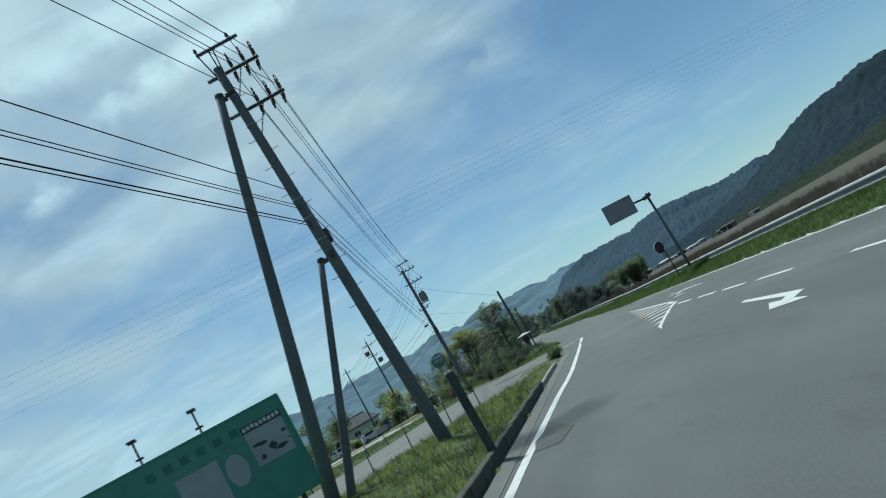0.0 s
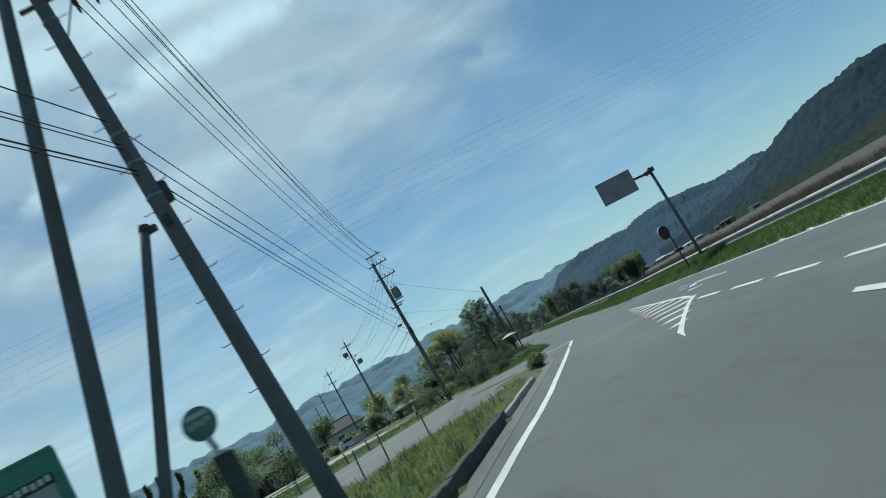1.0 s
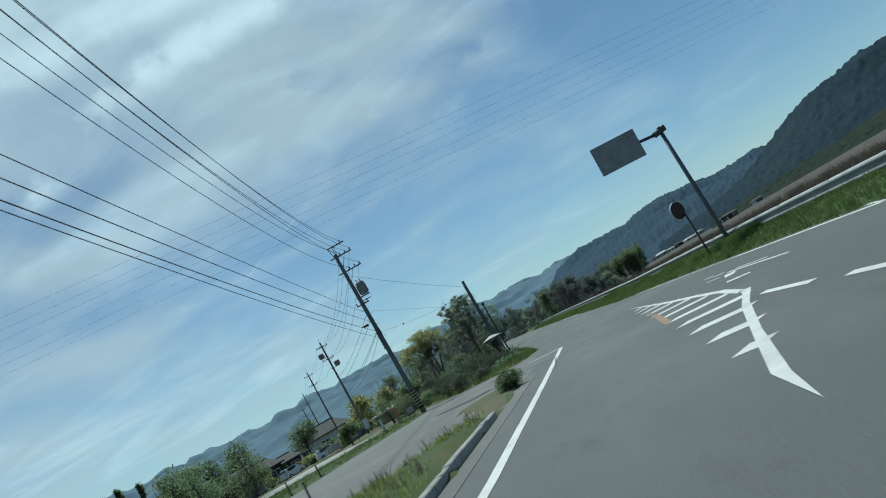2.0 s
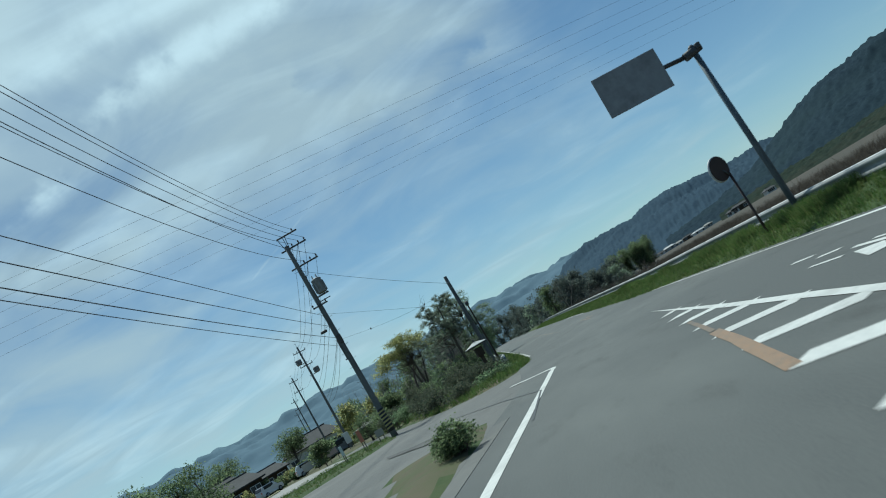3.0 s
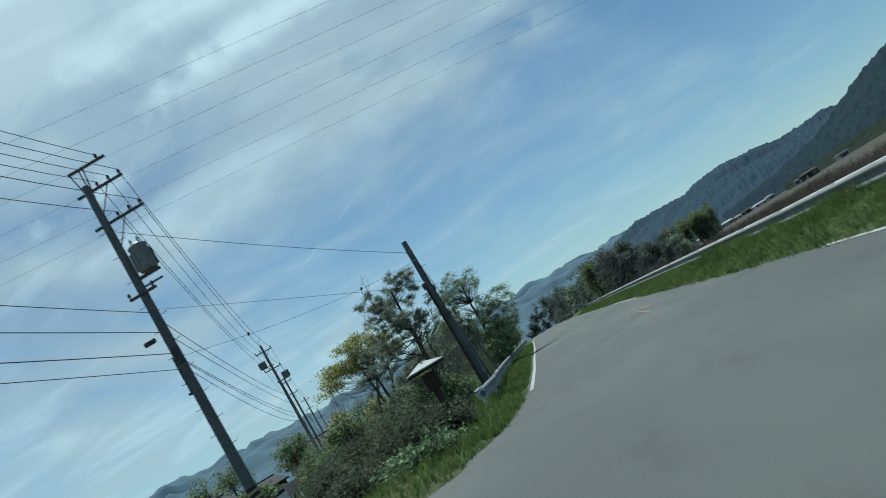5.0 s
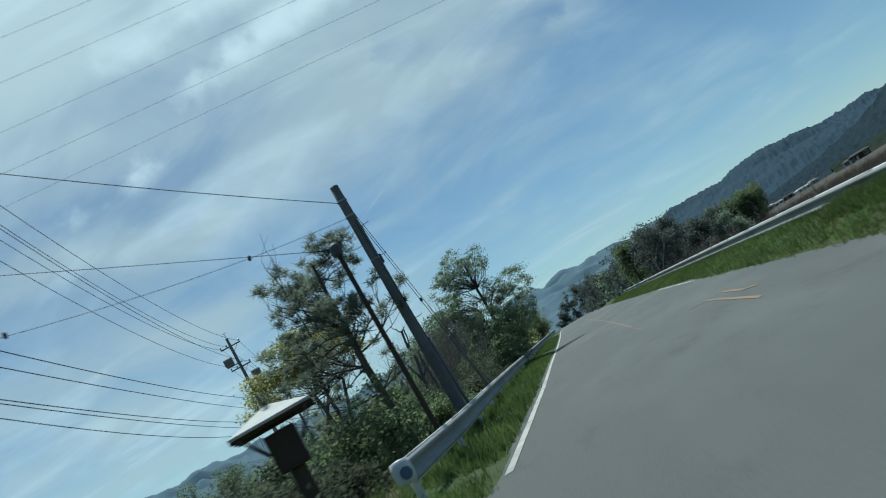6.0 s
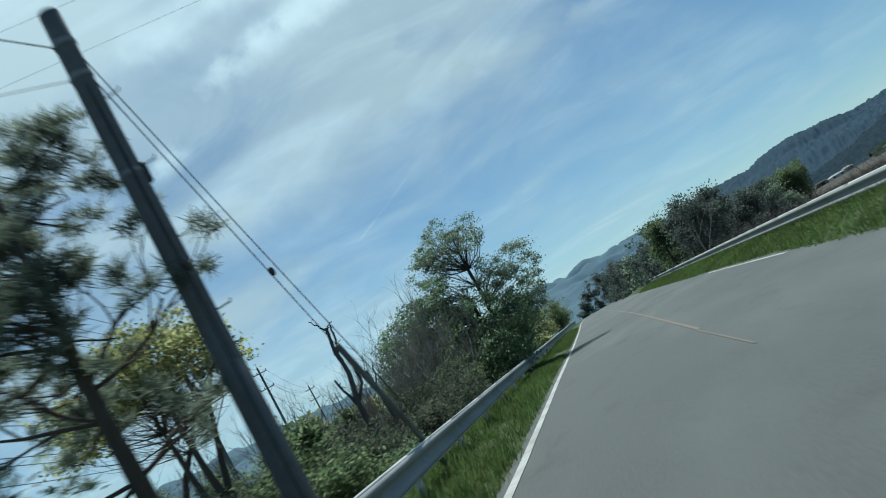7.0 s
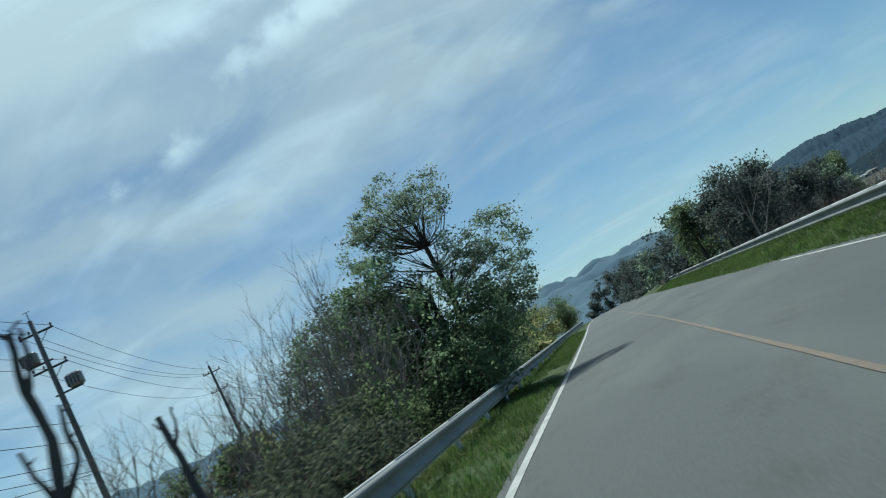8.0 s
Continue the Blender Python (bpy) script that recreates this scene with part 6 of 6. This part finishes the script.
# ---- the pine ----
def pine(base, head, label, seed):
    """An open pine: long bare boughs that fork, a round tuft of needles at each tip."""
    rg = np.random.default_rng(seed)
    t = thing("pine_tree", base, label, "tree", "roadside trees")
    wood, tufts = Shape(), []
    axis = limb(wood, rg, (0, 0, -0.2), head, 0.15, 0.035, 0.03, 9, 10)
    for k in range(24):
        f = 0.56 + 0.43 * ((k * 0.618) % 1.0)
        i = f * (len(axis) - 1)
        p = np.asarray(axis[int(i)]) + (np.asarray(axis[min(int(i) + 1, len(axis) - 1)]) - np.asarray(axis[int(i)])) * (i % 1)
        a = k * 2.4 + rg.uniform(-0.4, 0.4)
        ln = lerp(2.2, 1.25, (f - 0.56) / 0.43) * rg.uniform(0.75, 1.1)
        ln *= 0.95 if math.cos(a) > 0.3 else 1.0
        d = np.array([math.cos(a), math.sin(a), rg.uniform(0.05, 0.45)])
        twigs(wood, rg, p, d, ln * 0.62, 0.042 * (1.3 - f), 2, 0.5, 0.2, tufts)
    # long low boughs on the open side
    for k in range(4):
        p = np.asarray(axis[4 + k % 2])
        d = np.array([-1.0, rg.uniform(-0.8, 0.8), rg.uniform(-0.1, 0.5)])
        twigs(wood, rg, p, d, rg.uniform(1.1, 1.7), 0.032, 3, 0.45, 0.12, tufts)
    # drooping boughs low on the open side
    for k in range(5):
        p = np.asarray(axis[2 + k % 2])
        twigs(wood, rg, p, np.array([-1.0, rg.uniform(-0.6, 0.4), rg.uniform(-0.35, 0.0)]), rg.uniform(1.2, 1.7), 0.030, 2, 0.3, 0.03, tufts)
    # short boughs all round the lower trunk
    for k in range(5):
        p = np.asarray(axis[3 + k % 3])
        a = k * 2.4
        twigs(wood, rg, p, np.array([math.cos(a), math.sin(a), rg.uniform(0.0, 0.4)]), rg.uniform(0.7, 1.0), 0.028, 2, 0.5, 0.15, tufts)
    tufts.append(np.asarray(head, float))
    needles = []
    for c in tufts:
        for c2 in (np.asarray(c), np.asarray(c) + rg.normal(size=3) * [0.08, 0.08, 0.05]):
            m = rg.integers(32, 48)
            d = rg.normal(size=(m, 3)) * [1, 1, 0.7] + [0, 0, 0.45]
            d /= np.linalg.norm(d, axis=1, keepdims=True)
            ln = rg.uniform(0.12, 0.21, (m, 1))
            side_ = np.cross(d, rg.normal(size=(m, 3)))
            side_ /= np.maximum(np.linalg.norm(side_, axis=1, keepdims=True), 1e-6)
            w = 0.0075
            o = c2 + rg.normal(size=(m, 3)) * [0.05, 0.05, 0.03]
            needles.append(np.stack([o - side_ * w, o + side_ * w, o + d * ln + side_ * w * 0.6, o + d * ln - side_ * w * 0.6], 1))
    part("trunk", wood, BARK, t)
    part("foliage", quads("foliage", np.concatenate(needles), NEEDLE), NEEDLE, t)
    return t


pine((1.2, 83.7, 0), (0.05, -0.3, 5.7), "pine tree with dark tufts of needles on open branches", 31)


# ---- bare trees ----
def bare_tree(base, direction, length, r, depth, label, seed, spread=0.6, bark=BARK):
    rg = np.random.default_rng(seed)
    t = thing("bare_tree", base, label, "tree", "bare trees")
    s = Shape()
    twigs(s, rg, (0, 0, -0.2), direction, length, r, depth, spread, 0.25)
    part("limb", s, bark, t)
    return t



def snag(base, limbs, label):
    """A dead tree of broken limbs: each a bent line of points with its radii."""
    t = thing("dead_tree", base, label, "tree", "bare trees")
    rg = np.random.default_rng(50)
    for k, (pts, r0, r1) in enumerate(limbs):
        fine = []
        for p, q in zip(pts, pts[1:]):
            fine += [Vector(p).lerp(Vector(q), f) + Vector(rg.normal(size=3) * 0.012) for f in (0, 0.33, 0.66)]
        fine.append(Vector(pts[-1]))
        s = Shape().tube(fine, [lerp(r0, r1, i / (len(fine) - 1)) * rg.uniform(0.88, 1.12) for i in range(len(fine))], 8)
        for j in range(2, len(fine) - 1, 3):
            e = fine[j] + Vector((rg.normal() * 0.08, rg.normal() * 0.08, 0.07))
            s.tube([fine[j], e], [r1 * 0.6, r1 * 0.35], 5)
        part("trunk" if k == 0 else "limb", s, WEATHERED, t)
    return t


snag((-0.4, 96.2, 0.0), [
    ([(0, 0, -0.2), (0.02, 0, 1.2), (0.0, 0, 2.3), (0.14, 0.05, 3.05), (0.08, 0, 3.7), (0.18, 0.02, 4.4)], 0.10, 0.045),
    ([(0.16, 0.02, 4.3), (0.0, 0, 4.55), (-0.16, 0, 4.76)], 0.03, 0.012),
    ([(0.17, 0.02, 4.32), (0.26, 0, 4.42), (0.40, 0, 4.46)], 0.03, 0.012),
    ([(0.10, 0, 3.6), (0.24, 0.1, 4.0), (0.28, 0.1, 4.42)], 0.04, 0.022),
    ([(0.0, 0, 2.2), (-0.16, 0, 2.6), (-0.28, 0, 3.1)], 0.05, 0.028),
    ([(0.05, 0, 2.35), (0.30, 0.1, 2.7), (0.31, 0.1, 3.1), (0.36, 0.1, 3.38)], 0.05, 0.026)], "dead tree with broken bare limbs above the bushes")
snag((-0.68, 99.3, 0.0), [
    ([(0, 0, -0.2), (0.05, 0, 1.4), (0.0, 0, 2.5), (-0.08, 0, 3.15)], 0.09, 0.05),
    ([(0.0, 0, 2.6), (0.12, 0, 2.9), (0.18, 0, 3.2)], 0.03, 0.015),
    ([(-0.02, 0, 2.8), (-0.2, 0, 3.1)], 0.025, 0.012)], "short dead stump with broken limbs")
bare_tree((0.45, 83.0, 4.3), (0.04, -0.05, 1), 1.35, 0.022, 2, "bare twig that rises out of the pine", 53, 0.4)
for k in range(46):
    # pale brushwood that stands close beside the big tree
    x, y = rgb.uniform(-4.8, 0.4), rgb.uniform(105.5, 110.5)
    bare_tree((x, y, 0), (rgb.uniform(-0.12, 0.12), rgb.uniform(-0.15, 0.15), 1), (4.3 + 0.30 * (x + 4.8)) / 2.15 * rgb.uniform(0.75, 1.08), 0.046, 5 if k % 4 == 0 else 4, "thin pale leafless brushwood above the brambles", 300 + k, 0.36, PALE_BARK)
for k in range(18):
    y = 96 + k * 0.55
    bare_tree((rgb.uniform(-2.6, 0.6), y, 0), (rgb.uniform(-0.3, 0.3), rgb.uniform(-0.2, 0.2), 1), rgb.uniform(0.95, 1.25), 0.030, 4, "thin grey leafless shrub among the brambles", 350 + k, 0.5, BARK)
for k in range(16):
    bare_tree((rgb.uniform(-9.5, -3.0), 98 + k * 0.8, 0), (rgb.uniform(-0.1, 0.1), 0, 1), rgb.uniform(1.9, 2.6), 0.048, 4, "thin leafless tree behind the bushes", 330 + k, 0.5, PALE_BARK)

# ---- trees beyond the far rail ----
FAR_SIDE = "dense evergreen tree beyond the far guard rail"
for k, (x, y, h, w, m) in enumerate(((12.6, 144, 5.6, 3.8, LEAF_DARK), (14.0, 141, 5.2, 3.4, HAZE_TINTED_LEAF), (16.0, 143, 5.2, 3.8, HAZE_TINTED_LEAF), (18.4, 141, 4.2, 3.8, HAZE_TINTED_LEAF), (20.6, 144, 3.8, 3.8, HAZE_TINTED_LEAF), (13.2, 151, 6.4, 4.2, HAZE_TINTED_LEAF), (16.6, 153, 5.8, 4.4, HAZE_TINTED_LEAF), (20.0, 155, 4.8, 4.6, HAZE_TINTED_LEAF), (23.0, 150, 3.2, 3.6, LEAF_PALE), (12.8, 161, 6.4, 4.4, HAZE_TINTED_LEAF), (12.0, 171, 6.2, 4.4, HAZE_TINTED_LEAF), (17.5, 168, 6.6, 5.0, HAZE_TINTED_LEAF), (22.5, 170, 5.0, 5.0, HAZE_TINTED_LEAF), (27.0, 176, 5.2, 5.5, HAZE_TINTED_LEAF), (11.2, 184, 5.6, 4.6, LEAF_PALE), (10.4, 199, 6.4, 5.0, HAZE_TINTED_LEAF), (9.4, 218, 7.0, 5.5, HAZE_TINTED_LEAF), (9.0, 240, 7.4, 6.0, HAZE_TINTED_LEAF), (12.2, 264, 9.0, 6.0, HAZE_TINTED_LEAF), (12.4, 300, 11.5, 7.0, HAZE_TINTED_LEAF), (7.0, 352, 13.0, 8.0, HAZE_TINTED_LEAF), (13.0, 340, 13.0, 8.0, HAZE_TINTED_LEAF), (2.6, 346, 12.0, 7.0, HAZE_TINTED_LEAF), (-1.5, 338, 6.5, 6.0, HAZE_TINTED_LEAF), (14.0, 132.5, 5.7, 4.6, HAZE_TINTED_LEAF), (15.4, 136, 5.4, 4.2, HAZE_TINTED_LEAF), (9.8, 334, 12.0, 7.0, HAZE_TINTED_LEAF))):
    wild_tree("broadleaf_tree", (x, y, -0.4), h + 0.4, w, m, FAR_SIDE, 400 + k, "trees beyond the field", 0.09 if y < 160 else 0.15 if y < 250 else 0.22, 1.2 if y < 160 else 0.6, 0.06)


def bamboo_clump(place, h, w, seed):
    """Slender culms that lean outwards and nod at the top, feathered with thin leaves."""
    rg = np.random.default_rng(seed)
    t = thing("bamboo_clump", place, "feathery clump of tall dark bamboo at the end of the field", "bamboo", "bamboo grove")
    culms, leaves = Shape(), []
    for k in range(22):
        a, r = rg.uniform(0, 2 * math.pi), w * 0.5 * math.sqrt(rg.random())
        foot = np.array([math.cos(a) * r * 0.8, math.sin(a) * r * 0.8, -0.2])
        tall, out = h * rg.uniform(0.72, 1.0), np.array([math.cos(a), math.sin(a), 0]) * rg.uniform(0.05, 0.16) * h
        pts = [foot + np.array([0, 0, tall]) * (f - 0.12 * f ** 4) + out * f ** 2.5 for f in np.linspace(0, 1, 8)]
        culms.tube(pts, [lerp(0.05, 0.012, f) for f in np.linspace(0, 1, 8)], 5)
        for j in range(13):
            f = rg.uniform(1.6, 7.0)
            c = pts[int(f)] + (pts[min(7, int(f) + 1)] - pts[int(f)]) * (f % 1)
            leaves.append(c + rg.normal(size=(34, 3)) * [0.34, 0.34, 0.26] + [0, 0, -0.1])
    part("culms", culms, BARK, t)
    part("foliage", quads("foliage", leaf_quads(rg, np.concatenate(leaves), 0.17, shape=0.3), LEAF_DARK), LEAF_DARK, t)


for k, (x, y, h) in enumerate(((30.5, 196, 6.8), (33.5, 203, 7.6), (36.5, 199, 7.4), (39.0, 208, 8.0), (34.5, 214, 8.2), (41.5, 216, 8.4))):
    bamboo_clump((x, y, -0.5), h, 3.4, 480 + k)
# leafless brush in front of them
for k in range(48):
    y = rgb.uniform(108, 146)
    bare_tree((RAIL_R(y) + rgb.uniform(1.0, 9.0), y, -0.4), (rgb.uniform(-0.2, 0.2), rgb.uniform(-0.2, 0.2), 1), rgb.uniform(0.8, 1.3), 0.03, 4, "grey leafless shrub beyond the far guard rail", 500 + k, 0.6, PALE_BARK)
bare_tree((12.5, 123.5, -0.3), (0.0, 0, 1), 2.3, 0.06, 4, "bare grey tree beyond the far guard rail", 61, 0.4, PALE_BARK)
bare_tree((17.4, 140, -0.4), (0.03, 0, 1), 2.4, 0.055, 4, "bare grey tree beyond the far guard rail", 62, 0.45, PALE_BARK)
# trees close to the end of the view on the near side
for k, (x, y, h, w) in enumerate(((-0.5, 140, 3.2, 3.4), (-2.2, 155, 4.0, 4.2), (-4.5, 170, 6.0, 5.6), (-5.0, 190, 6.8, 6.0), (-6, 215, 7.8, 7.0), (-4.0, 245, 9.0, 8.0), (-8, 300, 9.5, 9.0), (16, 300, 8.0, 8.0))):
    wild_tree("broadleaf_tree", (x, y, 0), h, w, (LEAF_YELLOW, LEAF_YELLOW, LEAF_DARK)[k % 3], "leafy roadside tree far along the road", 450 + k, "trees far along the road", 0.14, 0.8)


# ---- grass and reeds ----
def blades(name, spots, tall, width, material, label, seed, per=5, lean=0.35, category="grass"):
    """spots: an array of (x, y, z); a few blades on each."""
    rg = np.random.default_rng(seed)
    p = np.repeat(np.asarray(spots, float), per, 0)
    n = len(p)
    p[:, :2] += rg.normal(size=(n, 2)) * 0.05
    a = rg.uniform(0, 2 * math.pi, n)
    h = tall * rg.uniform(0.45, 1.25, (n, 1))
    side_ = np.stack([np.cos(a), np.sin(a), np.zeros(n)], 1) * width
    out = np.stack([rg.normal(size=n) * lean, rg.normal(size=n) * lean, np.ones(n)], 1) * h
    low = p - [0, 0, 0.02]
    ob = new(name, quads(name, np.stack([low - side_, low + side_, low + out + side_ * 0.25, low + out - side_ * 0.25], 1), material))
    return tagged(ob, label, category, kind="stuff")


rgg = np.random.default_rng(77)


def strew(n, y0, y1, xa, xb, test=None, even=False):
    out = []
    for _ in range(n):
        y = y0 + (y1 - y0) * rgg.random() ** 1.25
        x = rgg.uniform(xa(y), xb(y))
        if test is None or test(x, y):
            # grass grows in patches
            if even or noise.noise(Vector((x * 0.45, y * 0.45, 5))) > -0.42 + 0.3 * rgg.random():
                out.append((x, y, height(x, y)))
    return out


blades("grass", strew(17000, -4, 170, lambda y: RIGHT(y) + SHOULDER(y) - 0.10, lambda y: RAIL_R(y) + 0.2, even=True), 0.17, 0.011, GRASS, "green grass on the far verge", 1)
blades("grass", strew(13000, 66, 170, lambda y: RAIL_L(max(y, 74)) - 0.6, lambda y: LEFT(y) - 0.17, lambda x, y: inside(VERGE_POLY, x - 0.1, y)), 0.14, 0.009, GRASS, "green grass under the guard rail", 2)
blades("grass", strew(14000, 6, 37, lambda y: -9.5, lambda y: 2.0, lambda x, y: inside(ISLAND, x, y)), 0.12, 0.009, YOUNG_GRASS, "rough yellow-green grass on the island", 3)
blades("grass", strew(9000, 62.5, 100, lambda y: -9.0, lambda y: 4.4, lambda x, y: inside(VERGE_POLY, x, y)), 0.24, 0.012, GRASS, "long grass on the wooded verge", 4)
blades("grass", strew(7000, 35, 84, lambda y: -22.0, lambda y: -3.4, lambda x, y: inside(FAR_POLY, x, y)), 0.16, 0.013, GRASS, "grass on the verge of the side road", 5)
blades("reeds", strew(20000, -4, 230, lambda y: RAIL_R(y) + 0.9, lambda y: RAIL_R(y) + 40, lambda x, y: x < RAIL_R(y) + 30 + 12 * noise.noise(Vector((x * 0.09, y * 0.06, 8)))), 0.75, 0.013, REED, "dry brown reeds on the field", 6, 6, 0.5, "reeds")
blades("dry_grass", strew(2200, 8, 47, lambda y: -9.5, lambda y: 3.0, lambda x, y: inside(ISLAND, x, y)), 0.22, 0.008, REED, "dry grass stalks on the island", 7)

blades("weeds", strew(5200, 46, 82, lambda y: RAIL_R(y) - 0.75, lambda y: RAIL_R(y) - 0.10), 0.27, 0.011, GRASS, "tall green weeds in front of the far guard rail", 8, 6, 0.3, "weeds")

# ---- kerb stones of the island ----
kerb = tagged(new("kerb"), "kerb of the grass island, dark and mossy, then pale concrete", "kerb", kind="structure")
line = [(-2.8, 0.0), (-1.1, 13.7), (0.42, 25.9), (1.62, 35.4)]
stone = Shape().box((0, 0, 0), (0.16, 0.594, 0.34), bevel=0.015).mesh("kerb_stone", MOSSY)
pale_stone = Shape().box((0, 0, 0), (0.15, 0.594, 0.30), bevel=0.015).mesh("kerb_stone", CONCRETE)
for (x0, y0), (x1, y1) in zip(line, line[1:]):
    ln = math.hypot(x1 - x0, y1 - y0)
    k = int(ln / 0.6)
    for i in range(k):
        t = (i + 0.5) / k
        fresh = lerp(y0, y1, t) > 26.5
        ob = part("kerb_stone", pale_stone if fresh else stone, MOSSY, kerb)
        ob.matrix_basis = pose(lerp(x0, x1, t) + 0.06 + random.uniform(-0.008, 0.008), lerp(y0, y1, t), (0.0 if fresh else 0.06) + random.uniform(-0.012, 0.012), 0, random.uniform(-1, 1), -math.degrees(math.atan2(x1 - x0, y1 - y0)))
